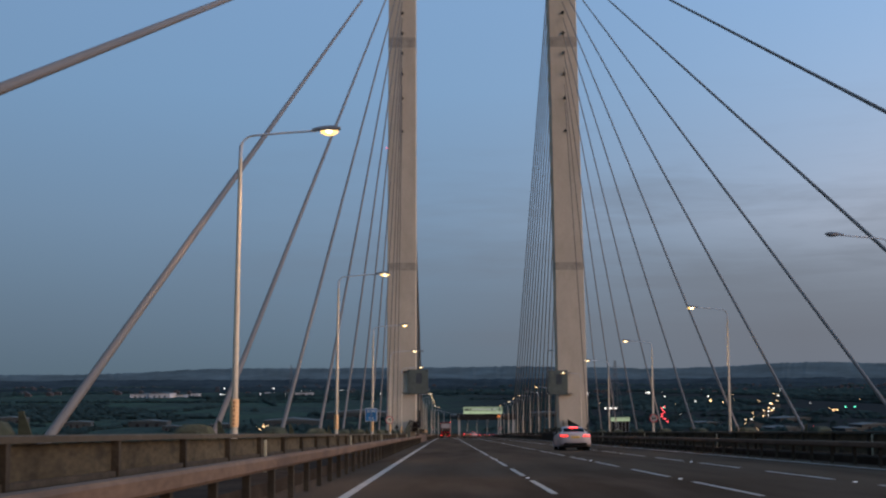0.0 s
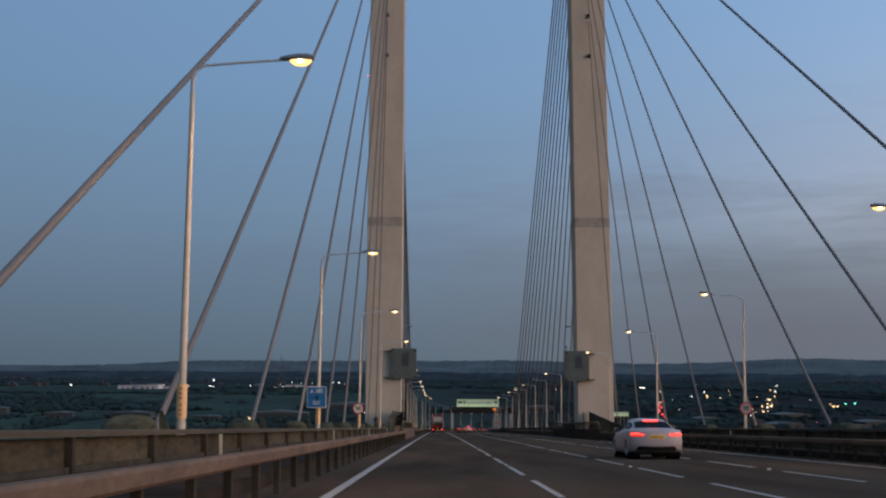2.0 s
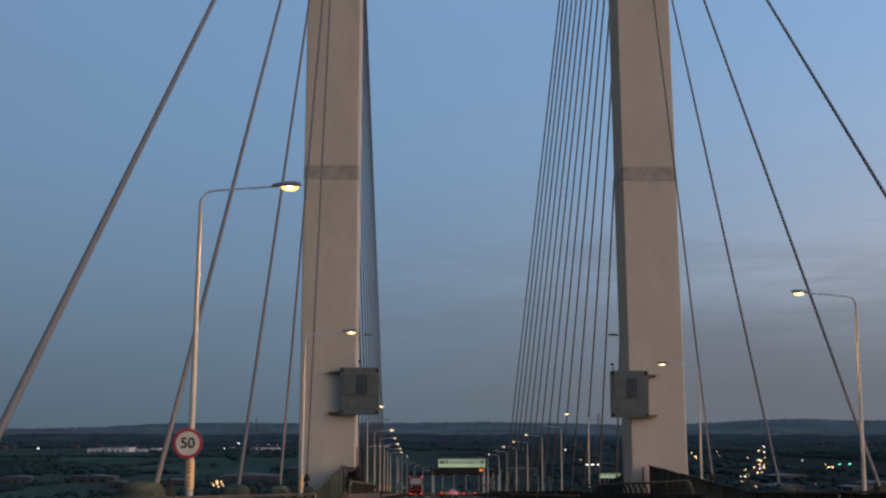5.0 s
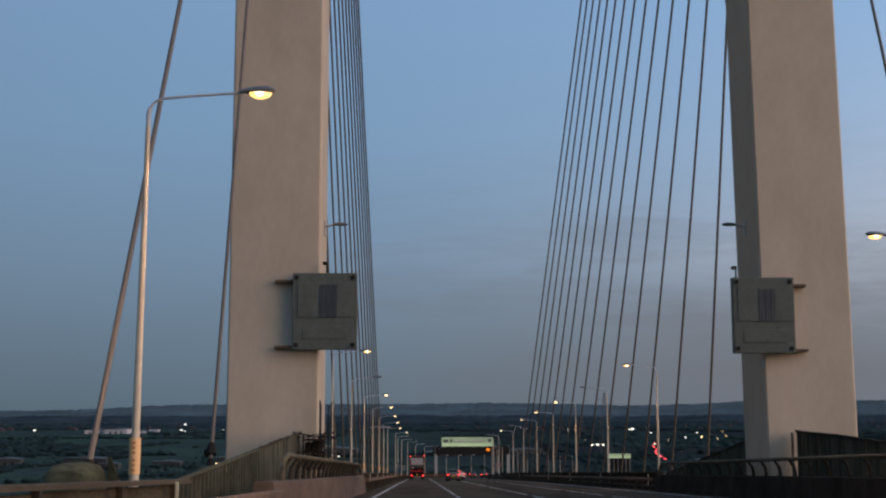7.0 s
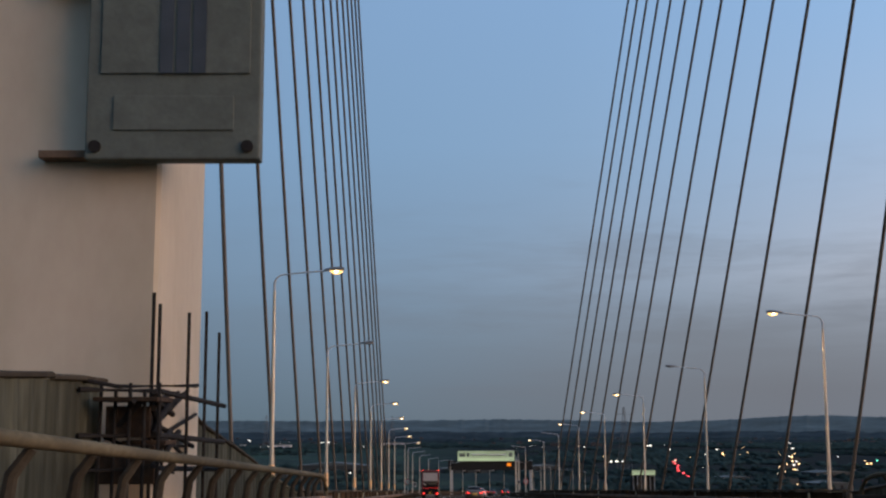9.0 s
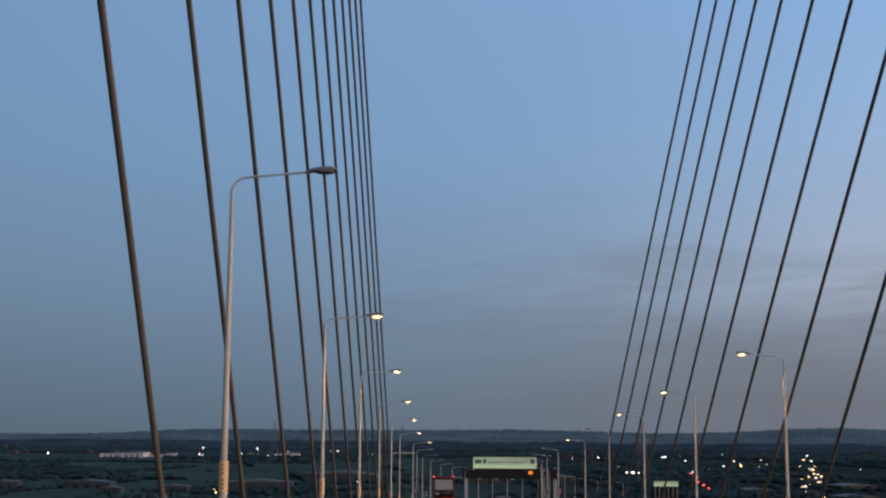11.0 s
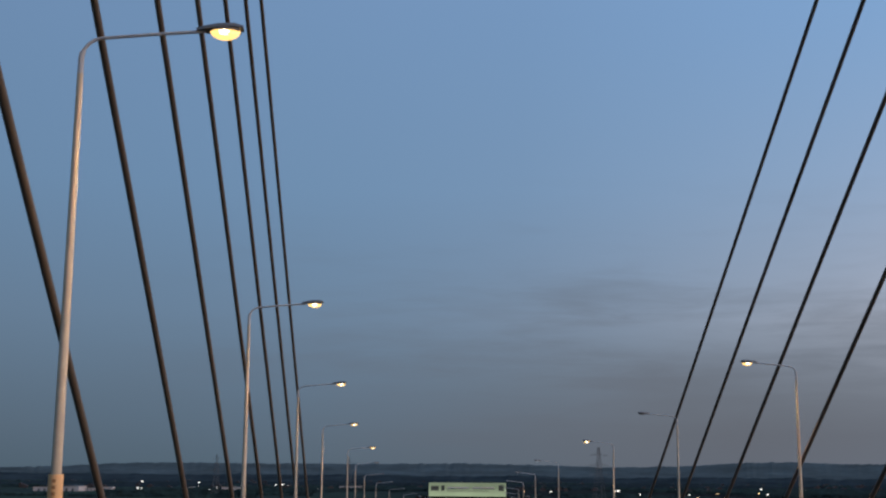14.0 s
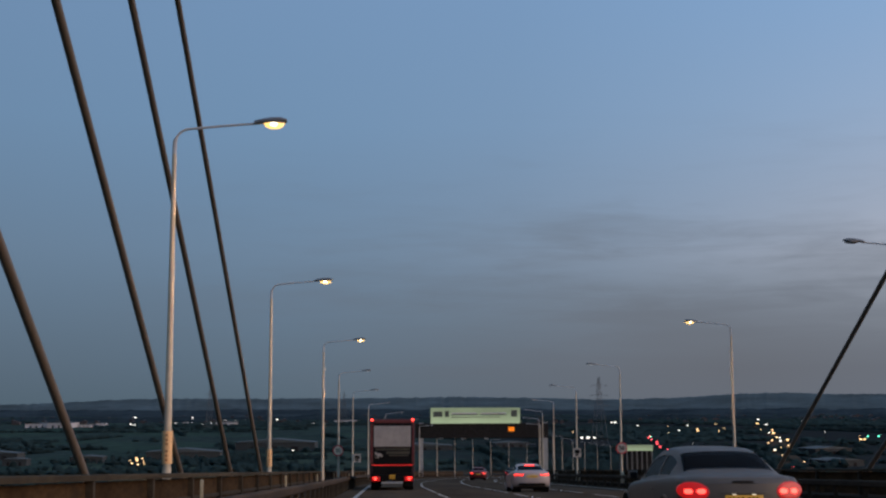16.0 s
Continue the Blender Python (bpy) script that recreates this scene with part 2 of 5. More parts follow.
def field_material():
    """Parcels of pasture, scrub and reed, each with its own dull green."""
    m = bpy.data.materials.new("fields")
    m.use_nodes = True
    n, l = m.node_tree.nodes, m.node_tree.links
    p = n["Principled BSDF"]
    p.inputs["Roughness"].default_value, p.inputs["Specular IOR Level"].default_value = 1.0, 0.0
    c, mp = n.new("ShaderNodeTexCoord"), n.new("ShaderNodeMapping")
    mp.inputs["Scale"].default_value, mp.inputs["Rotation"].default_value = (1.0, 0.45, 1.0), (0, 0, 0.25)
    l.new(c.outputs["Object"], mp.inputs[0])
    v, big, small = n.new("ShaderNodeTexVoronoi"), n.new("ShaderNodeTexNoise"), n.new("ShaderNodeTexNoise")
    v.inputs["Scale"].default_value = 0.006
    big.inputs["Scale"].default_value, big.inputs["Detail"].default_value = 0.012, 6
    small.inputs["Scale"].default_value, small.inputs["Detail"].default_value = 0.09, 5
    for t in (v, big, small):
        l.new(mp.outputs[0], t.inputs["Vector"])
    sv = n.new("ShaderNodeSeparateColor")
    l.new(v.outputs["Color"], sv.inputs[0])
    tone = ramp(n, [(0.0, (0.041, 0.063, 0.053)), (0.45, (0.046, 0.074, 0.058)), (0.75, (0.049, 0.082, 0.058)), (1.0, (0.059, 0.078, 0.060))])
    l.new(sv.outputs[0], tone.inputs[0])
    scrub = ramp(n, [(0.46, (0, 0, 0)), (0.56, (0.85, 0.85, 0.85))])
    l.new(big.outputs["Fac"], scrub.inputs[0])
    m1 = n.new("ShaderNodeMix")
    m1.data_type = "RGBA"
    l.new(scrub.outputs[0], m1.inputs[0])
    l.new(tone.outputs[0], m1.inputs[6])
    m1.inputs[7].default_value = (0.043, 0.061, 0.055, 1)
    m2 = n.new("ShaderNodeMix")
    m2.data_type, m2.blend_type = "RGBA", "OVERLAY"
    m2.inputs[0].default_value = 0.5
    l.new(m1.outputs[2], m2.inputs[6])
    l.new(small.outputs["Fac"], m2.inputs[7])
    # the ground grows darker towards the west, from x = -60 to 120
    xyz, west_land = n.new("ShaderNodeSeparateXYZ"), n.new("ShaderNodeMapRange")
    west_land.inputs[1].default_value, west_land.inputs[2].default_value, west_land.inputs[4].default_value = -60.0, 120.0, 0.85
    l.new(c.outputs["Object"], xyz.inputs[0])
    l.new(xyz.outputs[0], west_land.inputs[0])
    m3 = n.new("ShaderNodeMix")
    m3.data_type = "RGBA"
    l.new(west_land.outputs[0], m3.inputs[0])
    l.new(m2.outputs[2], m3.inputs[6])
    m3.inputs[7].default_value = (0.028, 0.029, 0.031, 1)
    l.new(m3.outputs[2], p.inputs["Base Color"])
    return m


M_FIELD = field_material()
M_WOOD = material("woodland", (0.040, 0.060, 0.054), 1.0, spec=0.0, vary=0.25, scale=0.012, fine=0.3, bump=0, per_island=0.12)
# shading normal fixed straight up, which keeps shade off the sides of the crowns
wood_nodes = M_WOOD.node_tree.nodes
upward = wood_nodes.new("ShaderNodeCombineXYZ")
upward.inputs[2].default_value = 1.0
M_WOOD.node_tree.links.new(upward.outputs[0], wood_nodes["Principled BSDF"].inputs["Normal"])
# hill colour has the blue of distant haze mixed into it
M_HAZEHILL = material("hazed_far_hills", (0.058, 0.082, 0.092), 1.0, spec=0.0, vary=0.30, scale=0.006, fine=0.03, bump=0)

# ---- mesh helpers ----


def finish(name, bm, mat, smooth=False):
    me = bpy.data.meshes.new(name)
    bmesh.ops.recalc_face_normals(bm, faces=bm.faces)
    bm.to_mesh(me)
    bm.free()
    for m in (mat if isinstance(mat, (list, tuple)) else [mat]):
        me.materials.append(m)
    if smooth:
        me.shade_smooth()
        me.set_sharp_from_angle(angle=radians(40))
    return me


def part(name, bm, mat, parent=None, label="", smooth=False):
    ob = new(name, finish(name, bm, mat, smooth))
    ob.parent = parent
    if label:
        ob["label"] = label
    return ob


def piece(name, me, parent, m=None):
    ob = new(name, me)
    ob.parent = parent
    if m is not None:
        ob.matrix_basis = m
    return ob


def thing(name, label, category, group="", kind="", at=None):
    ob = new(name)
    ob.empty_display_size = 0.2
    if at is not None:
        ob.matrix_basis = at
    return tagged(ob, label, category, group, kind)


def box(bm, x0, x1, y0, y1, z0, z1, bevel=0.0):
    made = bmesh.ops.create_cube(bm, size=1.0, matrix=Matrix.LocRotScale(
        ((x0 + x1) / 2, (y0 + y1) / 2, (z0 + z1) / 2), None, (x1 - x0, y1 - y0, z1 - z0)))
    if bevel:
        edges = list({e for v in made["verts"] for e in v.link_edges})
        bmesh.ops.bevel(bm, geom=edges, offset=bevel, segments=2, affect="EDGES", profile=0.6)
    return bm


def boxed(*a, bevel=0.0):
    return box(bmesh.new(), *a, bevel=bevel)


def tube(bm, pts, radii, sides=10, cap=True):
    """A round bar along pts."""
    pts = [Vector(p) for p in pts]
    if isinstance(radii, (int, float)):
        radii = [radii] * len(pts)
    rings = []
    for i, p in enumerate(pts):
        d = (pts[min(i + 1, len(pts) - 1)] - pts[max(i - 1, 0)]).normalized()
        a = d.cross(Vector((0, 1, 0)) if abs(d.y) < 0.9 else Vector((1, 0, 0))).normalized()
        b = d.cross(a)
        rings.append([bm.verts.new(p + radii[i] * (math.cos(k * math.tau / sides) * a + math.sin(k * math.tau / sides) * b)) for k in range(sides)])
    for r, s in zip(rings, rings[1:]):
        for k in range(sides):
            bm.faces.new((r[k], r[(k + 1) % sides], s[(k + 1) % sides], s[k]))
    if cap:
        bm.faces.new(rings[0])
        bm.faces.new(rings[-1])
    return bm


def disc(bm, c, r, depth, axis="y", sides=24):
    rot = {"y": Euler((radians(90), 0, 0)), "x": Euler((0, radians(90), 0)), "z": Euler((0, 0, 0))}[axis]
    bmesh.ops.create_cone(bm, cap_ends=True, segments=sides, radius1=r, radius2=r, depth=depth, matrix=Matrix.LocRotScale(c, rot, None))
    return bm


def loft(bm, rings, closed=True):
    vs = [[bm.verts.new(p) for p in r] for r in rings]
    n = len(rings[0])
    for a, b in zip(vs, vs[1:]):
        for k in range(n if closed else n - 1):
            bm.faces.new((a[k], a[(k + 1) % n], b[(k + 1) % n], b[k]))
    if closed:
        bm.faces.new(vs[0])
        bm.faces.new(vs[-1])
    return bm


# ---- the line of the bridge: y runs along it, x across it; the road falls and later bends ----


def deck_z(y):
    if y < 600:
        return -0.05128 * y - 5.5e-6 * y * y
    base, slope = deck_z(599.99), -0.0579
    d = min(y - 600, 300)
    return max(base + slope * d + 0.5 * (0.052 / 300) * d * d, -40.5)


def bend(y):
    return 0.0 if y < 175 else (y - 175) ** 2 / 1344.0


def along(x, y, z):
    return (bend(y) + x, y, deck_z(y) + z)


def stations(y0, y1, step=6.0):
    n = max(1, int(math.ceil((y1 - y0) / (60 if y1 <= 175 and step > 5 else step))))
    n = max(n, int((y1 - y0) / step)) if y1 > 175 else n
    return [y0 + (y1 - y0) * i / n for i in range(n + 1)]


def sweep(profile, y0, y1, step=6.0):
    return loft(bmesh.new(), [[along(x, y, z) for x, z in profile] for y in stations(y0, y1, step)])


def rect(x0, x1, z0, z1):
    return [(x0, z0), (x1, z0), (x1, z1), (x0, z1)]

# ---- ground and distance ----
GROUND = -40.0
rng = random.Random(7)


def make_ground():
    bm = bmesh.new()
    bmesh.ops.create_grid(bm, x_segments=40, y_segments=40, size=4900, matrix=Matrix.Translation((0, 0, GROUND)))
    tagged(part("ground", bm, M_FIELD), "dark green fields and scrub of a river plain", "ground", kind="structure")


# woods paler and bluer the farther off: haze put into their base colours
M_HAZERISE = material("hazed_far_woods", (0.039, 0.053, 0.059), 1.0, spec=0.0, vary=0.25, scale=0.008, fine=0.06, bump=0)
M_HAZEMIDRISE = material("hazed_middle_woods", (0.030, 0.041, 0.044), 1.0, spec=0.0, vary=0.25, scale=0.010, fine=0.08, bump=0)


def ring_of_land(profile, steps=1440):
    """Rising land all round the plain; profile gives the section at an angle."""
    rings = []
    for i in range(steps + 1):
        a = -math.pi + i * math.tau / steps
        rings.append([(r * math.sin(a), r * math.cos(a), z) for r, z in profile(a)])
    return loft(bmesh.new(), rings, closed=False)


def make_hills():
    """Low wooded hills along the horizon, with two lower, nearer rises before them."""
    def ridge(a):
        f = min(max((a + 0.32) / 0.27, 0.0), 1.0)
        v = -9 + 20 * f * f * (3 - 2 * f) + 13 * math.exp(-((a - 0.30) / 0.055) ** 2) + 8 * math.exp(-((a + 0.20) / 0.045) ** 2) + 9 * math.exp(-((a - 0.40) / 0.05) ** 2) \
            - 6 * math.exp(-((a - 0.19) / 0.05) ** 2)
        return v + 4 * noise.noise((a * 9, 0.3, 0)) + 2.5 * noise.noise((a * 24, 2.3, 0)) + 2.6 * noise.noise((a * 90, 5, 0)) + 2.4 * noise.noise((a * 260, 9, 0)) + 1.6 * noise.noise((a * 700, 4, 0))

    def hill(a):
        top = ridge(a) + 44
        return [(r, GROUND - 1 + f * top) for r, f in ((3700, 0), (4100, 0.45), (4400, 1.0), (4700, 0.7), (4880, 0.0))]

    def rise(a):
        top = 21 + 7 * noise.noise((a * 8, 4.1, 0)) + 4 * noise.noise((a * 40, 1.7, 0)) + 2.5 * noise.noise((a * 150, 7, 0)) + 1.8 * noise.noise((a * 420, 3, 0))
        return [(r, GROUND - 1 + f * top) for r, f in ((3250, 0), (3430, 0.75), (3560, 1.0), (3640, 0.9), (3690, 0.0))]

    def near_rise(a):
        top = 9 + 7 * noise.noise((a * 11, 8.1, 0)) + 3 * noise.noise((a * 60, 2.7, 0)) + 2.5 * noise.noise((a * 210, 1, 0)) + 1.5 * noise.noise((a * 520, 6, 0))
        return [(r, GROUND - 1 + f * max(top, 0.5)) for r, f in ((2500, 0), (2640, 0.8), (2740, 1.0), (2800, 0.9), (2850, 0.0))]
    # a faint bluish glow adds the rest of the haze over the hills
    hp = M_HAZEHILL.node_tree.nodes["Principled BSDF"]
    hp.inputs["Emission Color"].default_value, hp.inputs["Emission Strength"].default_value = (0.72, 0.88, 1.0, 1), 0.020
    tagged(part("near_rise", ring_of_land(near_rise, 2880), M_HAZEMIDRISE, smooth=True), "low dark wooded swell of the plain", "woodland", kind="structure")
    tagged(part("wooded_rise", ring_of_land(rise, 2880), M_HAZERISE, smooth=True), "dark wooded rise in front of the hills", "woodland", kind="structure")
    tagged(part("hills", ring_of_land(hill, 4320), M_HAZEHILL, smooth=True), "low wooded hills along the horizon, blue haze in their colour", "hills", kind="structure")


def clump_mesh(name, spots, mat):
    """Many small uneven crowns of leaves as one mesh, each crown an island of its own."""
    verts, faces = [], []
    for x, y, w, h in spots:
        b, n = len(verts), 5
        lean, spin = rng.uniform(-0.3, 0.3) * w, rng.uniform(0, 1.2)
        for ring, (f, z) in enumerate(((1.05, 0.0), (1.05, 0.42), (0.68, 0.80))):
            for k in range(n):
                a = k * math.tau / n + ring * 0.6 + spin
                r = w * f * rng.uniform(0.60, 1.30)
                verts.append((x + lean * z + r * math.cos(a), y + r * math.sin(a), GROUND + h * z * rng.uniform(0.70, 1.25)))
        verts.append((x + lean, y, GROUND + h * rng.uniform(0.86, 1.08)))
        for k in range(n):
            p, q = b + k, b + (k + 1) % n
            faces.append((p, q, q + n, p + n))
            faces.append((p + n, q + n, q + 2 * n, p + 2 * n))
            faces.append((p + 2 * n, q + 2 * n, b + 3 * n))
    me = bpy.data.meshes.new(name)
    me.from_pydata(verts, [], faces)
    me.materials.append(mat)
    me.shade_smooth()
    return new(name, me)


def clear_of_road(x, y, gap=26):
    return y > 950 or abs(x - bend(min(y, 900))) > gap


def make_woods():
    """Woods, copses and hedgerows, thickest west of the road and along the far edge of the plain."""
    spots = []
    while len(spots) < 24000:
        d, a = 1150 + 2650 * rng.random() ** 0.75, rng.uniform(-0.46, 0.52)
        x, y = d * math.sin(a), d * math.cos(a)
        cover = noise.noise((x * 0.0030, y * 0.0016, 1.7)) + 0.45 * noise.noise((x * 0.011, y * 0.006, 4.2))
        floor = 0.20 - 0.00012 * (d - 1150) - (0.14 if x > 60 else 0.0)
        if cover < floor or not clear_of_road(x, y):
            continue
        w = rng.uniform(2.2, 4.4) * (0.75 + d / 4000)
        spots.append((x, y, w, w * rng.uniform(0.55, 1.1)))
    # hedgerows between the fields
    for _ in range(40):
        d, a = rng.uniform(620, 1900), rng.uniform(-0.42, 0.42)
        cx, cy = d * math.sin(a), d * math.cos(a)
        turn, length = rng.choice((rng.uniform(-0.25, 0.25), rng.uniform(1.2, 1.8))), rng.uniform(90, 320)
        for k in range(int(length / 3.4)):
            t = k * 3.4 - length / 2
            x, y = cx + t * math.cos(turn), cy + t * math.sin(turn) + rng.gauss(0, 1.0)
            if clear_of_road(x, y, 24) and rng.random() > 0.14:
                w = rng.uniform(1.5, 3.2)
                spots.append((x, y, w, w * rng.uniform(1.0, 1.8)))
    # scrub and copses nearer by, below the bridge
    for _ in range(60):
        d, a = rng.uniform(420, 1150), rng.choice((rng.uniform(-0.45, -0.06), rng.uniform(0.10, 0.45)))
        cx, cy, spread = d * math.sin(a), d * math.cos(a), rng.uniform(12, 40)
        for k in range(rng.randint(40, 110)):
            x, y = cx + rng.gauss(0, spread * 1.2), cy + rng.gauss(0, spread * 0.7)
            if clear_of_road(x, y, 24):
                w = rng.uniform(0.9, 2.6)
                spots.append((x, y, w, w * rng.uniform(0.9, 1.9)))
    tagged(clump_mesh("woodland", spots, M_WOOD), "dark woods, copses and hedgerows across the plain", "woodland", kind="stuff")


make_ground()
make_hills()
make_woods()

M_SHED = material("pale_sheeting", (0.50, 0.48, 0.47), 0.6, vary=0.12, scale=0.05, fine=0.6, bump=0)
M_SHEDROOF = material("roof_sheeting", (0.075, 0.088, 0.086), 0.8, vary=0.15, scale=0.05, fine=0.5, bump=0)
M_SHEDDARK = material("dull_sheeting", (0.038, 0.043, 0.042), 0.8, vary=0.15, scale=0.05, fine=0.6, bump=0)
M_BRICKFAR = material("far_brick", (0.045, 0.038, 0.038), 0.85, vary=0.25, scale=0.1, fine=1, bump=0)
M_WINLIT = glowing("lit_window", (1.0, 0.78, 0.45), 0.22)


def shed(x, y, w, d, h, turn, label, wallmat=M_SHED, lit=False):
    t = thing("warehouse", label, "warehouse", "warehouses on the plain", at=pose(x, y, GROUND, 0, 0, turn))
    part("wall", boxed(-w / 2, w / 2, -d / 2, d / 2, 0, h), wallmat, t)
    bm = bmesh.new()
    e = 0.6
    loft(bm, [[(-w / 2 - e, s * (d / 2 + e), h), (0, s * (d / 2 + e), h + w * 0.045), (w / 2 + e, s * (d / 2 + e), h), (0, s * (d / 2 + e), h - 0.2)] for s in (-1, 1)])
    part("roof", bm, M_SHEDROOF, t)
    for k in range(3):
        x0 = -w / 2 + w * (0.2 + 0.25 * k)
        part("door", boxed(x0, x0 + w * 0.09, -d / 2 - 0.15, -d / 2 + 0.1, 0.02, h * 0.55), M_WINLIT if lit and k == 1 else M_DARK if wallmat is not M_SHED else M_SHEDROOF, t)
    return t


for x, y, w, d, h, turn in ((-546, 2070, 44, 40, 10, 3), (-508, 2064, 46, 45, 12, -2), (-455, 2090, 19, 20, 10, 2), (-479, 2085, 28, 20, 7, 0), (-262, 2110, 40, 30, 11, 3),
                            (-350, 2240, 16, 20, 8, 0), (-80, 2350, 50, 30, 10, 0)):
    shed(x, y, w * 0.8, d, h * 0.62, turn, "long pale warehouse with a low grey roof")
for x, y, w, d, h, turn in ((-318, 912, 22, 14, 5, 5), (-262, 930, 34, 14, 4.5, -4), (-135, 905, 46, 20, 6, 3), (-190, 880, 20, 12, 4, 0),
                            (-410, 1010, 30, 16, 5, 8), (-90, 1060, 60, 24, 7, -2), (-225, 850, 14, 10, 4, 0)):
    shed(x, y, w, d, h, turn, "low grey industrial unit in a yard", M_SHEDDARK, lit=False)


for x, y, w, d, h, turn in ((250, 800, 34, 18, 6, 14), (292, 772, 26, 16, 7, 20), (332, 842, 40, 18, 6, 16), (214, 905, 30, 16, 5, 10), (300, 960, 44, 20, 7, 18), (385, 905, 36, 20, 6, 22), (22, 1072, 64, 24, 6, 2), (96, 1130, 40, 20, 6, 5)):
    shed(x, y, w * 0.7, d, h * 0.6, turn, "low dark industrial unit near the far road", M_SHEDDARK)


def make_houses():
    """Rows of far houses, too small to pick apart."""
    bm = bmesh.new()
    for _ in range(260):
        d, a = rng.uniform(2250, 3700), rng.uniform(-0.5, 0.5)
        x, y, w, h = d * math.sin(a), d * math.cos(a), rng.uniform(7, 13), rng.uniform(4, 5.5)
        p = rng.uniform(7, 10)
        loft(bm, [[(x - w / 2, y + s * p / 2, GROUND), (x - w / 2, y + s * p / 2, GROUND + h), (x, y + s * p / 2, GROUND + h + 2.6), (x + w / 2, y + s * p / 2, GROUND + h), (x + w / 2, y + s * p / 2, GROUND)] for s in (-1, 1)])
    tagged(part("far_houses", bm, M_BRICKFAR), "rows of far brick houses in the dusk", "houses", kind="stuff")


make_houses()


def light_points(name, color, strength, spots, label, size=0.5):
    """Far lights on thin posts: one mesh for the posts with their lit heads."""
    bm = bmesh.new()
    for x, y, h, s in spots:
        box(bm, x - 0.12, x + 0.12, y - 0.12, y + 0.12, GROUND, GROUND + h)
        n = len(bm.faces)
        bm.faces.ensure_lookup_table()
        box(bm, x - s, x + s, y - s, y + s, GROUND + h, GROUND + h + 1.2 * s)
        bm.faces.ensure_lookup_table()
        for f in bm.faces[n:]:
            f.material_index = 1
    tagged(part(name, bm, [M_DARK, glowing(name + "_glow", color, strength)]), label, "lights", kind="stuff")


def scatter(n, x0, x1, y0, y1, h, s):
    return [(rng.uniform(x0, x1), rng.uniform(y0, y1), h * rng.uniform(0.8, 1.2), s * rng.uniform(0.5, 1.7)) for _ in range(n)]


# a lit road across the plain, with traffic on it
ROADLINE = [(900, 3200), (557, 1978), (401, 1392), (333, 1170), (283, 1002), (240, 848), (188, 649)]


def far_road():
    bm = bmesh.new()
    loft(bm, [[(x - 7, y, GROUND + 0.05), (x + 7, y, GROUND + 0.05), (x + 7, y, GROUND + 0.4), (x - 7, y, GROUND + 0.4)] for x, y in ROADLINE])
    tagged(part("far_road", bm, M_ASPHALT), "far pale road across the plain", "road", kind="structure")


def on_far_road(f):
    f = min(max(f, 0.0), 0.999) * (len(ROADLINE) - 1)
    i = int(f)
    (x0, y0), (x1, y1) = ROADLINE[i], ROADLINE[i + 1]
    return x0 + (x1 - x0) * (f - i), y0 + (y1 - y0) * (f - i)


far_road()
chain = []
for k in range(24):
    x, y = on_far_road(0.12 + 0.74 * k / 23 + rng.uniform(-0.015, 0.015))
    chain.append((x + rng.uniform(-10, 10), y, rng.uniform(1, 6), y / 1000 * rng.uniform(0.28, 0.70)))
white_spots = scatter(10, -380, -60, 1900, 2400, 7, 0.45) + scatter(12, 60, 700, 900, 2200, 8, 0.30)
white_spots += chain[::3] + [(-615, 1950, 7, 1.2), (-405, 2100, 14, 1.3), (-410, 2092, 4, 1.3), (-404, 2090, 3, 0.9), (356, 2072, 4, 1.7), (350, 2068, 4, 1.2), (176, 1224, 4, 1.2), (170, 1222, 4, 1.0), (182, 1226, 4, 0.9), (239, 2007, 4, 1.2), (337, 1799, 4, 0.9), (328, 1517, 4, 0.8), (342, 856, 3, 0.4), (-194, 2249, 8, 1.4), (-330, 2200, 12, 1.3),
                             (-205, 2240, 8, 1.1), (-66, 904, 6, 0.5), (188, 649, 3, 0.45), (194, 655, 3, 0.4), (394, 1749, 5, 0.9)]
light_points("distant_white_lights", (1.0, 0.95, 0.84), 2.4, white_spots, "scattered far white lights on posts")
amber_spots = scatter(6, 150, 560, 900, 1900, 8, 0.3) + scatter(4, 200, 600, 900, 1800, 7, 0.3)
# the chain stands for headlights of far traffic, its posts are added
amber_spots += [c for k, c in enumerate(chain) if k % 3]
amber_spots += [(-144, 797, 5.2, 0.62), (-142, 801, 5.8, 0.40), (-146, 793, 3.4, 0.44), (-140, 796, 4.2, 0.30), (-142, 790, 2.8, 0.46), (-145.5, 803, 6.2, 0.30), (-144.5, 800, 4.2, 0.30), (-148, 798, 5.0, 0.24), (-139, 792, 3.2, 0.26), (339, 1476, 6, 0.9), (341, 1482, 4, 0.8), (397, 1146, 4, 0.8), (402, 1150, 4, 0.7)]
light_points("distant_amber_lights", (1.0, 0.60, 0.24), 4.0, amber_spots, "far amber lights on posts, a string of them for headlights")
# the row of eight stands for a queue of tail lights, its posts are added
red_spots = scatter(4, 180, 300, 700, 1000, 3, 0.3) + [(246, 825, 2, 0.6), (256, 824, 2, 0.6), *[(250 - 10 * k + rng.uniform(-3, 3), 1310 - 58 * k, 3, 0.75) for k in range(8)]]
light_points("distant_red_lights", (1.0, 0.04, 0.05), 3.0, red_spots, "far red lights on posts, most of them for tail lights")
light_points("distant_green_lights", (0.1, 1.0, 0.6), 2.5, [(440, 1241, 4, 0.8), (452, 1245, 4, 0.9), (239, 1251, 4, 0.7)], "far green signal lights")

M_PYLON = material("weathered_pylon_steel", (0.10, 0.105, 0.11), 0.7, vary=0.15, scale=0.3, fine=2, bump=0)


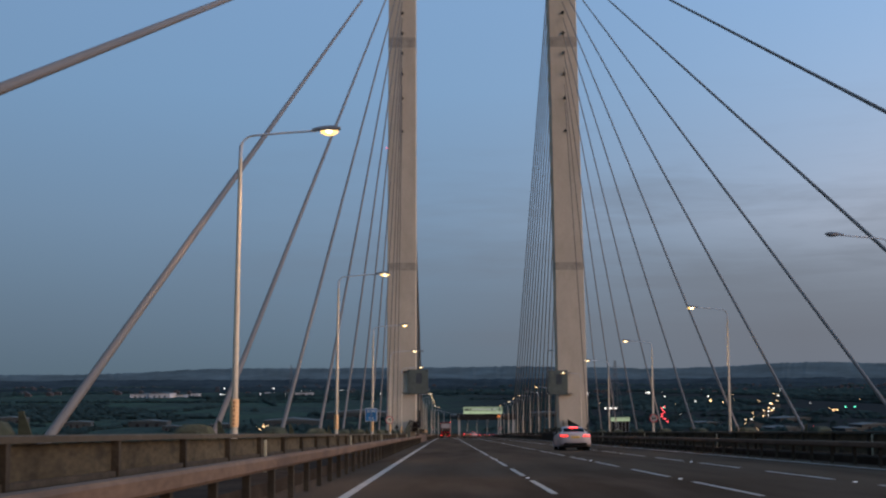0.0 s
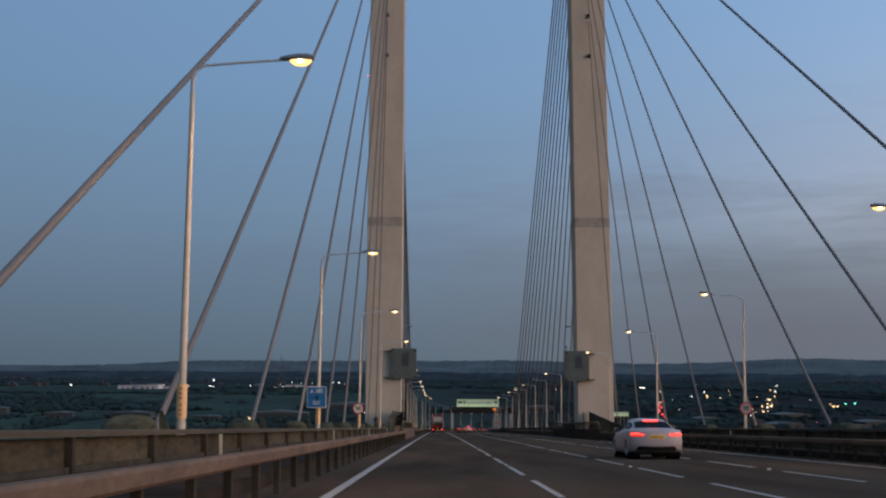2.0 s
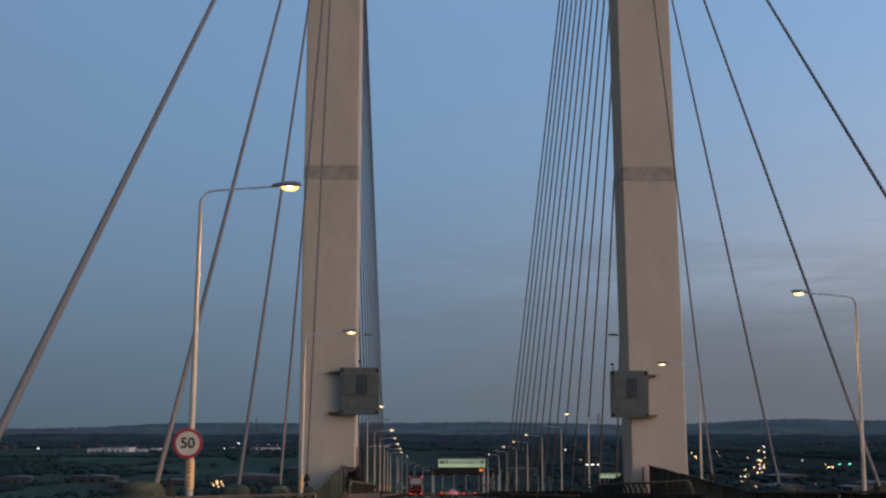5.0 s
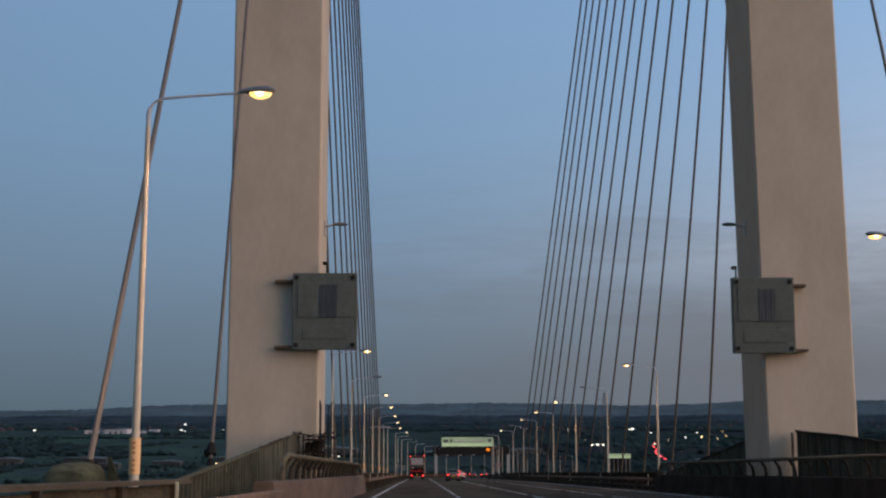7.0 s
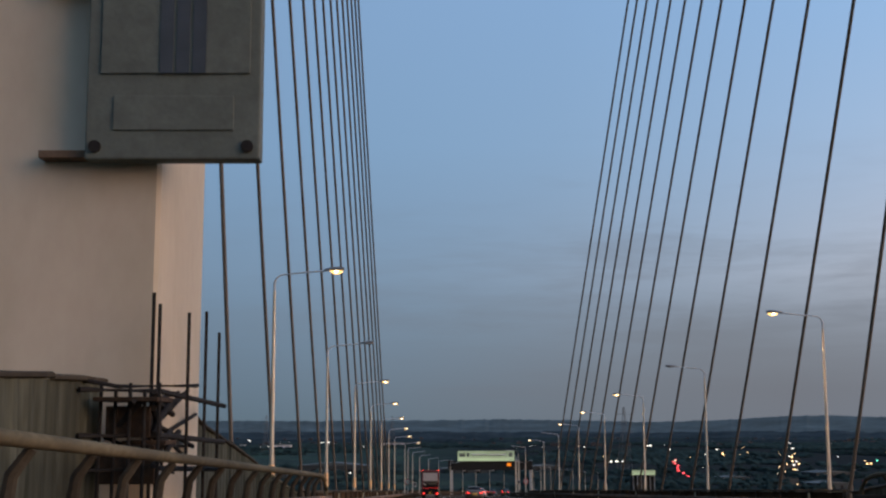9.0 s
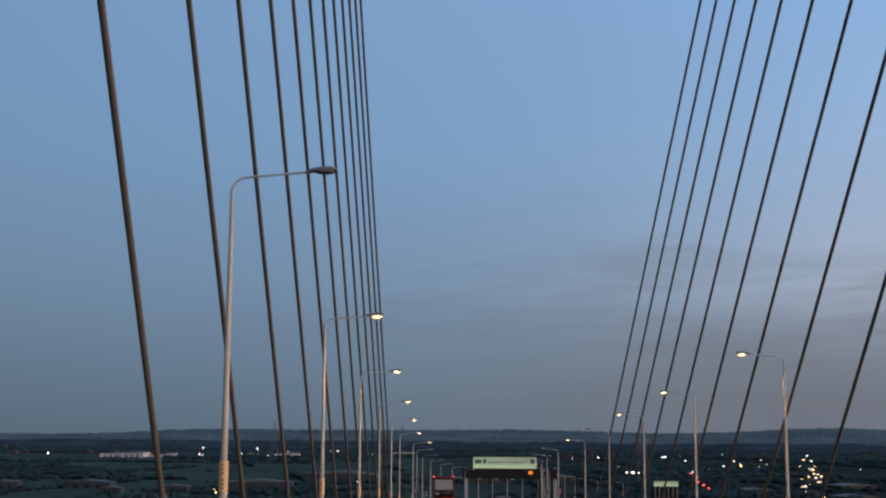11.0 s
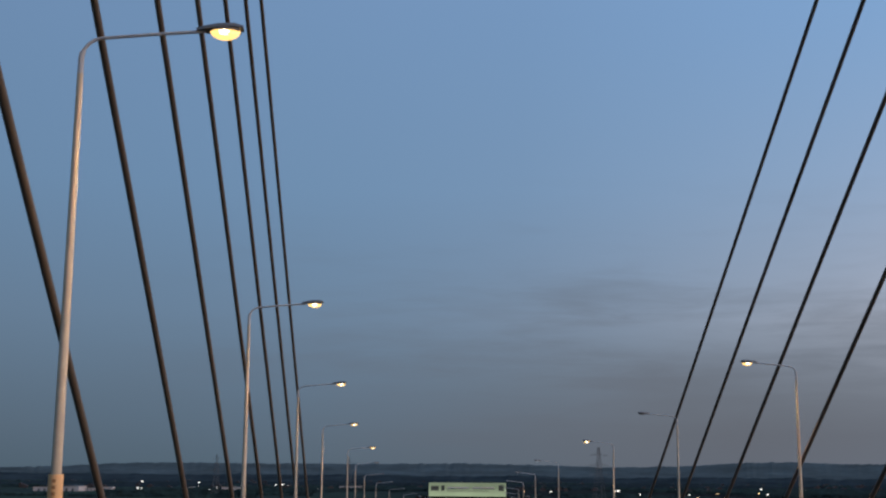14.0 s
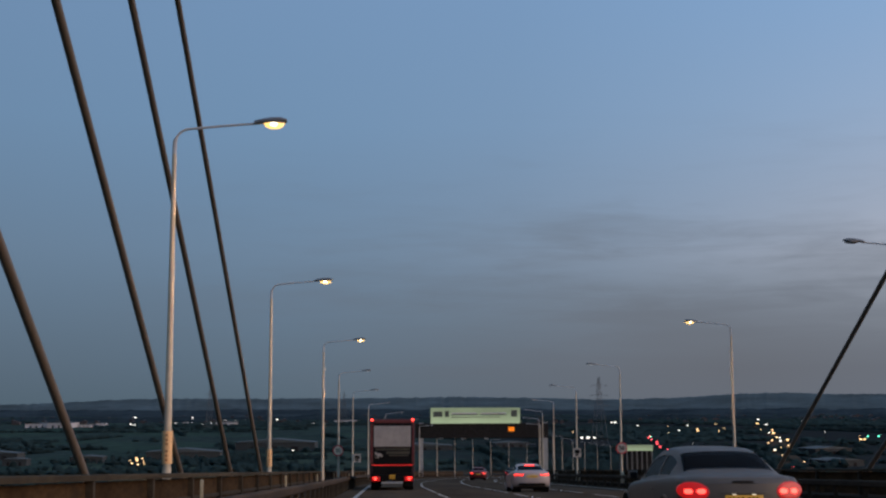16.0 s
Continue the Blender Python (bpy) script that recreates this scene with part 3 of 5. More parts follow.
def electricity_pylon(x, y, h, turn=0):
    t = thing("electricity_pylon", "grey steel lattice electricity pylon on the plain", "pylon", "electricity pylons", at=pose(x, y, GROUND, 0, 0, turn))
    r0, r1 = h * 0.10, h * 0.018
    for sx in (-1, 1):
        for sy in (-1, 1):
            part("leg", tube(bmesh.new(), [(sx * r0, sy * r0, 0), (sx * r1 * 2.2, sy * r1 * 2.2, h * 0.62), (sx * r1 * 0.5, sy * r1 * 0.5, h)], 0.16, 5), M_PYLON, t)
    for f in (0.60, 0.74, 0.88):
        part("crossarm", tube(bmesh.new(), [(-h * 0.15 * (1.3 - f / 2), 0, h * f), (0, 0, h * f + 1.2), (h * 0.15 * (1.3 - f / 2), 0, h * f)], 0.18, 5), M_PYLON, t)
    for k in range(9):
        f0, f1 = k / 9, (k + 1) / 9
        w0, w1 = r0 + (r1 - r0) * min(1, f0 * 1.35), r0 + (r1 - r0) * min(1, f1 * 1.35)
        for sy in (-1, 1):
            part("bracing", tube(bmesh.new(), [(-w0, sy * w0, h * f0), (w1, sy * w1, h * f1)], 0.07, 4), M_PYLON, t)
            part("bracing", tube(bmesh.new(), [(w0, sy * w0, h * f0), (-w1, sy * w1, h * f1)], 0.07, 4), M_PYLON, t)


electricity_pylon(162, 1080, 56, 12)
electricity_pylon(-260, 1900, 56, 20)
electricity_pylon(-80, 2250, 56, 20)

# ---- the deck ----
Y0, Y1 = -190.0, 900.0
DROP = 0.12  # the running surface lies a kerb below the verges
deck = tagged(part("road", sweep(rect(-8.45, 8.45, -0.47, -DROP), Y0, Y1), M_ASPHALT), "worn dark asphalt of a four-lane bridge road", "road", kind="structure")
tagged(part("deck_girder", sweep([(-10.6, -0.474), (10.6, -0.474), (10.6, -1.2), (7.0, -2.6), (-7.0, -2.6), (-10.6, -1.2)], Y0, Y1), M_CONC),
       "grey box girder under the bridge road", "girder", kind="structure")
for s, n in ((-1, "east"), (1, "west")):
    tagged(part("walkway_" + n, sweep(rect(*sorted((s * 8.454, s * 10.55)), -0.47, 0.13), Y0, 900), M_VERGE), "narrow raised dirty concrete verge along the parapet", "verge", kind="structure")

for y in (300, 420, 540, 660, 780):
    t = thing("bridge_pier", "plain concrete pier under the approach viaduct", "pier", "bridge piers")
    part("column", boxed(bend(y) - 6, bend(y) + 6, y - 1.2, y + 1.2, GROUND, deck_z(y) - 2.6, bevel=0.2), M_CONC, t)

# lane markings


def mark(x0, x1, y0, y1, parent=deck, name="lane_marking"):
    ys = [y0, y1] if y1 - y0 < 8 else stations(y0, y1)
    bm = loft(bmesh.new(), [[along(x0, y, 0.004 - DROP), along(x1, y, 0.004 - DROP), along(x1, y, 0.0085 - DROP), along(x0, y, 0.0085 - DROP)] for y in ys])
    return part(name, bm, M_LINE, parent)


def keep_line(x0, x1, y0, y1, parent):
    return mark(x0, x1, y0, y1, parent, "edge_line")


keep_line(-7.14, -6.97, Y0, 420, deck)
keep_line(7.0, 7.16, Y0, 420, deck)
M_STUD_MESH = finish("road_stud", boxed(-0.045, 0.045, -0.04, 0.04, 0, 0.018, bevel=0.006), M_STUDGLINT)
for x, phase in ((-3.35, -131.0), (0.12, -132.0), (3.50, -116.0)):
    y = phase - 9 * math.floor((phase - Y0) / 9)
    i = 0
    while y < 400:
        mark(x - 0.06, x + 0.06, y, y + 6.0)
        if i % 2 == 0:
            piece("road_stud", M_STUD_MESH, deck, Matrix.Translation(along(x, y + 7.5, 0.001 - DROP)))
        y += 9
        i += 1

# ---- rails and parapets ----


# darker rail copy: the weaker light past y = 100 put into its colour
M_DIMRAIL = material("dimmed_rail_steel", (0.070, 0.050, 0.034), 0.9, spec=0.1, vary=0.35, scale=0.7, fine=15, dirt=(0.045, 0.034, 0.026), dirt_amount=0.7, stretch=(1, 0.3, 1))
M_TOPRAIL = material("top_rail_paint", (0.086, 0.068, 0.045), 0.8, spec=0.15, vary=0.3, scale=0.5, fine=12, stretch=(1, 0.3, 1))


def guard_rail(s, spans, label):
    """Box-beam safety rail on short posts, with a back flange."""
    t = thing("guard_rail", label, "guard rail", "guard rails")
    x = s * 7.9
    prof = [(x - s * 0.02, 0.445), (x + s * 0.14, 0.445), (x + s * 0.16, 0.48), (x + s * 0.16, 0.60), (x + s * 0.14, 0.635), (x - s * 0.02, 0.635), (x - s * 0.05, 0.60), (x - s * 0.05, 0.48)]
    post = finish("post", boxed(-0.05, 0.05, -0.065, 0.065, -DROP, 0.47, bevel=0.008), M_POST)
    for y0, y1 in spans:
        for a, b, mat in ((y0, min(y1, 100.0), M_RAIL), (100.01, y1, M_DIMRAIL)):
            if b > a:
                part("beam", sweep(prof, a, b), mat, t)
        y = y0 + 0.4
        while y < min(y1, 250):
            piece("post", post, t, Matrix.Translation(along(x + s * 0.06, y, 0.0)))
            y += 2.4
    return t


# parapet past the tower: rusty brown, darkened to carry the dimmer light there
M_DIMRUSTPANEL = material("dim_rusty_panel", (0.064, 0.038, 0.018), 0.95, spec=0.05, vary=0.45, scale=0.9, fine=9, bump=0.4, dirt=(0.030, 0.021, 0.013), dirt_amount=0.85, stretch=(1, 0.5, 1.6), per_piece=0.22)
M_DIMRUSTRAIL = material("dim_rusty_top_rail", (0.062, 0.048, 0.030), 0.9, spec=0.08, vary=0.35, scale=0.5, fine=12, dirt=(0.038, 0.028, 0.018), dirt_amount=0.6, stretch=(1, 0.3, 1))


def parapet(s, spans, label):
    """Outer parapet: upright posts, sheet panels between them, a flat top rail."""
    t = thing("parapet", label, "parapet", "parapets")
    x = s * 9.45
    post = finish("post", boxed(-0.055, 0.055, -0.06, 0.06, 0.13, 0.90, bevel=0.01), M_POST)
    sheet = {m: finish("panel", boxed(-0.018, 0.018, -1.92, 1.92, 0.16, 0.86, bevel=0.006), m) for m in (M_PARAPET, M_DIMRUSTPANEL)}
    tilt = Euler((math.atan(-0.0515), 0, 0)).to_matrix().to_4x4()
    def sag(y):
        return float(np.interp(y, (-140, -92, -44, -24), (0.03, -0.045, -0.12, -0.085))) if s < 0 and y < 0 else 0.0

    def rail_along(prof, y0, y1):
        return loft(bmesh.new(), [[along(px, y, pz + sag(y)) for px, pz in prof] for y in stations(y0, y1)])
    for y0, y1 in spans:
        panel = sheet[M_PARAPET if y0 < 0 else M_DIMRUSTPANEL]
        part("top_rail", rail_along([(x - 0.09, 0.88), (x + 0.09, 0.88), (x + 0.09, 0.945), (x + 0.06, 0.96), (x - 0.06, 0.96), (x - 0.09, 0.945)], y0, y1), M_TOPRAIL if y0 < 0 else M_DIMRUSTRAIL, t)
        part("lower_rail", sweep(rect(x - s * 0.02 - 0.03, x - s * 0.02 + 0.03, 0.46, 0.53), y0, y1), M_POST, t)
        y = y0 + 0.1
        while y < min(y1, 330):
            piece("post", post, t, Matrix.Translation(along(x - s * 0.03, y, sag(y))))
            if y + 4 < y1:
                a = math.atan2(bend(y + 4) - bend(y), 4)
                piece("panel", panel, t, Matrix.Translation(along(x + s * 0.03, y + 2, sag(y + 2))) @ Euler((0, 0, -a)).to_matrix().to_4x4() @ tilt)
            y += 4.0
    return t


for s in (-1, 1):
    guard_rail(s, [(Y0, -22.05), (22.0, 420)], "brown steel box-beam guard rail on short dark posts")
    parapet(s, [(Y0, -24.5), (26.5, 420)], "weathered brown steel bridge parapet with sheet panels")

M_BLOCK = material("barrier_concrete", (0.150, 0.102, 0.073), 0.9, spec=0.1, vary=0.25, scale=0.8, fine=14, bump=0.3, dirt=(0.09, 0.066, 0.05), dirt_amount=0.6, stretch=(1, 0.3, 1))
M_BALUSTER = material("fence_bar_paint", (0.104, 0.097, 0.064), 0.85, spec=0.08, vary=0.3, scale=1.4, fine=14, bump=0.2, dirt=(0.075, 0.068, 0.045), dirt_amount=0.6)
M_TUBERAIL = material("weathered_tube_rail", (0.125, 0.100, 0.060), 0.8, spec=0.1, vary=0.4, scale=0.8, fine=12, dirt=(0.09, 0.075, 0.05), dirt_amount=0.6, stretch=(1, 0.4, 1))


def tower_barrier(s):
    """Round rail on curved posts over a low concrete wall, past the tower's foot."""
    t = thing("tower_barrier", "round steel rail on curved posts over concrete", "barrier", "barriers at the towers")
    x = s * 8.3
    # west wall takes the darker verge concrete: its lack of light put into the colour
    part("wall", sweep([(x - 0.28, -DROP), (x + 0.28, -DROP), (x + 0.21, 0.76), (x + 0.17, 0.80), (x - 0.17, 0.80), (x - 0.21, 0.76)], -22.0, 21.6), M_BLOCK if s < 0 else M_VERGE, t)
    pts = [along(x, -18.6, 0.62), along(x, -18.45, 1.0), along(x, -18.0, 1.28)] + [along(x, -17.4 + 2.5 * k, 1.40) for k in range(16)] + [along(x, 21.0, 1.28), along(x, 21.5, 1.0), along(x, 21.6, 0.62)]
    part("rail", tube(bmesh.new(), pts, 0.068, 12), M_TUBERAIL, t, smooth=True)
    post = tube(bmesh.new(), [(s * 0.10, 0, 0.60), (s * 0.20, 0, 0.85), (s * 0.16, 0, 1.12), (0, 0, 1.34)], [0.075, 0.07, 0.06, 0.05], 8)
    me = finish("post", post, M_POST, True)
    for k in range(20):
        piece("post", me, t, Matrix.Translation(along(x, -16.6 + 1.9 * k, 0.0)))


def tower_fence(s, y0, y1, high_end):
    """Fence that climbs towards the tower: upright flat bars under a top rail, then sheet panels."""
    t = thing("tower_fence", "weathered olive bar fence with sheet panels beside the tower" if s < 0 else "weathered olive sheet fence beside the tower", "fence", "fences at the towers")
    x = s * 9.65

    def top(y):
        f = (y - y0) / (y1 - y0)
        return 0.8 + 1.7 * (f if high_end else 1 - f)
    split = y0 + 0.505 * (y1 - y0) if high_end else y1 - 0.505 * (y1 - y0)
    bars, sheets = ((y0, split), (split, y1)) if high_end else ((split, y1), (y0, split))
    if s > 0:
        bars, sheets = None, (y0, y1)
    wobble = random.Random(int(y0 * 10) + s)
    if bars:
        # open bars
        y = bars[0] + 0.2
        while y < bars[1] - 0.1:
            lo, hi = deck_z(y) + 0.12, deck_z(y) + top(y) - 0.01
            part("bar", boxed(x - 0.028, x + 0.028, y - 0.045, y + 0.045, lo, hi), M_BALUSTER, t)
            y += 0.48 + wobble.uniform(-0.02, 0.02)
        part("top_rail", loft(bmesh.new(), [[along(x + dx, yy, top(yy) + dz) for dx, dz in ((-0.045, -0.035), (0.045, -0.035), (0.045, 0.02), (-0.045, 0.02))] for yy in bars]), M_BALUSTER, t)
        part("lower_rail", loft(bmesh.new(), [[along(x + s * 0.05 + dx, yy, 0.24 + dz) for dx, dz in ((-0.02, -0.03), (0.02, -0.03), (0.02, 0.03), (-0.02, 0.03))] for yy in bars]), M_POST, t)
    # shallow-ribbed sheets with an uneven capping
    n = 5 if bars else 10
    for k in range(n):
        a, b = sheets[0] + (sheets[1] - sheets[0]) * k / n + 0.012, sheets[0] + (sheets[1] - sheets[0]) * (k + 1) / n - 0.012
        off, rings = wobble.uniform(-0.012, 0.012), []
        for e in range(21):
            yy = a + (b - a) * e / 20
            dx = off + (0.022 if e % 4 in (1, 2) else 0.0)
            rings.append([along(x - s * dx, yy, 0.13), along(x - s * dx, yy, top(yy)), along(x - s * dx + s * 0.02, yy, top(yy)), along(x - s * dx + s * 0.02, yy, 0.13)])
        part("sheet", loft(bmesh.new(), rings), M_SCREEN, t)
        part("capping", tube(bmesh.new(), [along(x - s * 0.03, a, top(a) + wobble.uniform(0.0, 0.05)), along(x - s * 0.03, (a + b) / 2, top((a + b) / 2) + wobble.uniform(0.0, 0.05)), along(x - s * 0.03, b, top(b) + wobble.uniform(0.0, 0.06))], wobble.uniform(0.035, 0.05), 6), M_POST, t)
    for k in range(9):
        yy = y0 + (y1 - y0) * k / 8
        part("post", boxed(x + s * 0.11 - 0.05, x + s * 0.11 + 0.05, yy - 0.05, yy + 0.05, deck_z(yy) + 0.1, deck_z(yy) + top(yy) - 0.02), M_POST, t)


for s in (-1, 1):
    tower_barrier(s)
    tower_fence(s, -25.0, 0.2, True)
    tower_fence(s, 5.0, 26.5, False)

# slim rods beside the leg, held by short dark rails
s = -1
t = thing("rod_frame", "dark thin rods with clipped rails beside the tower", "frame", "frames at the towers")
for k, (dx, y, h) in enumerate(((8.86, -0.3, 3.7), (8.86, 0.1, 3.6), (8.62, 1.0, 3.6), (8.60, 2.3, 3.8), (8.58, 3.4, 3.6))):
    part("rod", tube(bmesh.new(), [(s * dx, y, deck_z(y) + 0.12), (s * dx, y, deck_z(y) + h)], 0.026, 6), M_DARK, t)
for k in range(18):
    a, b = rng.uniform(8.62, 9.0), rng.uniform(8.7, 9.55)
    y0, y1 = rng.uniform(-1.0, 0.3), rng.uniform(-0.8, 3.2)
    z0, z1 = rng.uniform(1.2, 2.5), rng.uniform(1.1, 2.55)
    part("loose_strut", tube(bmesh.new(), [(s * a, y0, z0), (s * (a + b) / 2, (y0 + y1) / 2 - 0.2, (z0 + z1) / 2 + rng.uniform(-0.2, 0.2)), (s * min(b, 8.9 if y1 > 0.4 else b), y1, z1)], rng.uniform(0.02, 0.045), 6), M_DARK, t)
M_RUST = material("rusty_board", (0.060, 0.038, 0.024), 0.9, spec=0.1, vary=0.4, scale=2.0, fine=14, dirt=(0.028, 0.022, 0.018), dirt_amount=0.8)
for x0, x1, y0, y1, z0, z1 in ((8.72, 9.46, -0.62, -0.56, 1.10, 1.62), (8.80, 9.40, -0.60, -0.54, 1.72, 2.14), (8.64, 9.50, -0.9, 0.1, 2.20, 2.26), (8.60, 9.20, -0.5, 0.2, 1.62, 1.68)):
    part("board", boxed(*sorted((s * x0, s * x1)), y0, y1, z0, z1, bevel=0.012), M_RUST, t, "rusty brown board")
for k in range(5):
    xx = 8.66 + 0.2 * k
    part("upright", tube(bmesh.new(), [(s * xx, -0.70, 0.9), (s * xx, -0.70 + 0.02 * k, 2.45 - 0.08 * (k % 2))], 0.026, 6), M_DARK, t)
part("platform_rail", tube(bmesh.new(), [(s * 9.85, -0.85, 2.52), (s * 9.2, -0.78, 2.40), (s * 8.45, 0.9, 2.46)], 0.03, 6), M_DARK, t)
for z in (1.3, 1.75, 2.35):
    part("clip_rail", tube(bmesh.new(), [(s * 9.6, -1.2, z), (s * 8.75, -0.25, z), (s * 8.5, 3.6, z - 0.15)], 0.04, 6), M_DARK, t)


tp = thing("marker_pole", "slim pale steel pole beside the tower barrier", "pole", at=Matrix.Translation((8.9, -1.75, 0.13)))
part("shaft", tube(bmesh.new(), [(0, 0, -0.02), (0, 0, 2.35)], 0.05, 10), M_CONC, tp, smooth=True)

# ---- the tower legs ----
TOP = 84.0
ZMAIN = [42.1 + 2.308 * k - 0.024 * k * k for k in range(14)]
ZSIDE = [40.3 + 3.139 * k - 0.048 * k * k for k in range(14)]


def tower_x(s, z):
    """Middle of a tower leg at that height: both lean in a little."""
    return -10.80 + 0.003 * z if s < 0 else 10.42 - 0.013 * z


def tower_leg(s):
    t = thing("bridge_tower", "tall tapered bridge tower leg in warm grey paint", "tower", "bridge towers")

    def ring(z, w, d, r=0.06):
        cx = tower_x(s, z)
        x0, x1, y0, y1 = cx - w / 2, cx + w / 2, 2.25 - d / 2, 2.25 + d / 2
        return [(x0 + r, y0, z), (x1 - r, y0, z), (x1, y0 + r, z), (x1, y1 - r, z), (x1 - r, y1, z), (x0 + r, y1, z), (x0, y1 - r, z), (x0, y0 + r, z)]
    cuts = [GROUND, 20.95, 21.9, 49.3, 50.6, TOP]

    def wide(z):
        return 3.62 - 0.003 * max(z, 0)
    names = ["lower_shaft", "splice_band", "middle_shaft", "splice_band", "upper_shaft"]
    for (z0, z1), name in zip(zip(cuts, cuts[1:]), names):
        grow = 0.03 if name == "splice_band" else 0.0
        bm = loft(bmesh.new(), [ring(z0 + 0.002, wide(z0) + grow, 3.5 + grow), ring(z1 - 0.002, wide(z1) + grow, 3.5 + grow)])
        part(name, bm, M_BAND if grow else M_TOWER, t)
    for z in [38.5, 42.7, 45.8] + [48.5 + 2.6 * k for k in range(11)]:
        part("bolt", disc(bmesh.new(), (tower_x(s, z), 0.40, z), 0.19, 0.26, "y", 14), M_DARK, t, "dark round bolt head")
    return t


for s in (-1, 1):
    tower_leg(s)
warning = thing("warning_lamp", "small glowing red warning lamp on the tower edge", "lamp")
part("bracket", boxed(-12.62, -12.48, 0.62, 0.72, 36.30, 36.36), M_DARK, warning)
part("lens", disc(bmesh.new(), (-12.60, 0.67, 36.42), 0.06, 0.12, "z", 12), glowing("warning_red", (1.0, 0.05, 0.10), 4.0), warning, "glowing red lens")


def sign_cabinet(s):
    """Grey matrix-sign cabinet on two brackets off the tower leg."""
    t = thing("sign_cabinet", "grey steel matrix sign cabinet hung off the tower leg", "sign", "sign cabinets")
    x0, x1 = (-10.0, -7.48) if s < 0 else (7.28, 9.70)
    z0, z1 = (5.68, 8.68) if s < 0 else (5.52, 8.50)
    part("body", boxed(x0, x1, 0.0, 0.36, z0, z1, bevel=0.03), M_SIGNBOX, t)
    w, h = x1 - x0, z1 - z0
    part("upper_frame", boxed(x0 + 0.08 * w, x1 - 0.06 * w, -0.035, 0.001, z0 + 0.42 * h, z1 - 0.13 * h, bevel=0.012), M_SIGNBOX, t)
    part("lower_panel", boxed(x0 + 0.16 * w, x1 - 0.15 * w, -0.028, 0.001, z0 + 0.14 * h, z0 + 0.31 * h, bevel=0.012), M_SIGNBOX, t)
    for k in range(3):
        a = x0 + w * (0.42 + 0.095 * k)
        part("display_column", boxed(a, a + 0.075 * w, -0.055, -0.03, z0 + 0.42 * h, z0 + 0.84 * h), M_DARKBOX, t, "dark unlit display column")
    for a, b in ((0.06, 0.94), (0.93, 0.94), (0.06, 0.06), (0.93, 0.06)):
        part("corner_lamp", disc(bmesh.new(), (x0 + a * w, -0.02, z0 + b * h), 0.09, 0.06, "y", 16), M_DARK, t, "small dark corner lamp")
    for zz in (z0 + 0.10, z1 - 0.32):
        a, b = (x0 - 0.72, x0 + 0.02) if s < 0 else (x1 - 0.02, x1 + 0.55)
        part("bracket", boxed(a, b, 0.18, 0.52, zz - 0.04, zz + 0.07, bevel=0.01), M_RAIL, t)
        part("bracket", boxed(x0 + 0.6 if s < 0 else x0 + 0.9, x0 + 0.9 if s < 0 else x0 + 1.2, 0.34, 0.52, zz - 0.04, zz + 0.07), M_RAIL, t)
    xa = x0 + 0.52 * w if s < 0 else x0 + 0.08 * w
    part("aerial", tube(bmesh.new(), [(xa, 0.2, z1 - 0.02), (xa, 0.2, z1 + 0.36), (xa - 0.14, 0.2, z1 + 0.40)], 0.035, 6), M_DARK, t)
    part("camera_housing", boxed(xa - 0.16, xa + 0.02, 0.08, 0.34, z1 + 0.34, z1 + 0.46, bevel=0.02), M_DARK, t)


for s in (-1, 1):
    sign_cabinet(s)

# ---- stay cables ----


M_COVER = material("anchor_cover_paint", (0.068, 0.070, 0.044), 0.9, spec=0.05, vary=0.4, scale=1.6, fine=12, dirt=(0.04, 0.042, 0.03), dirt_amount=0.8)


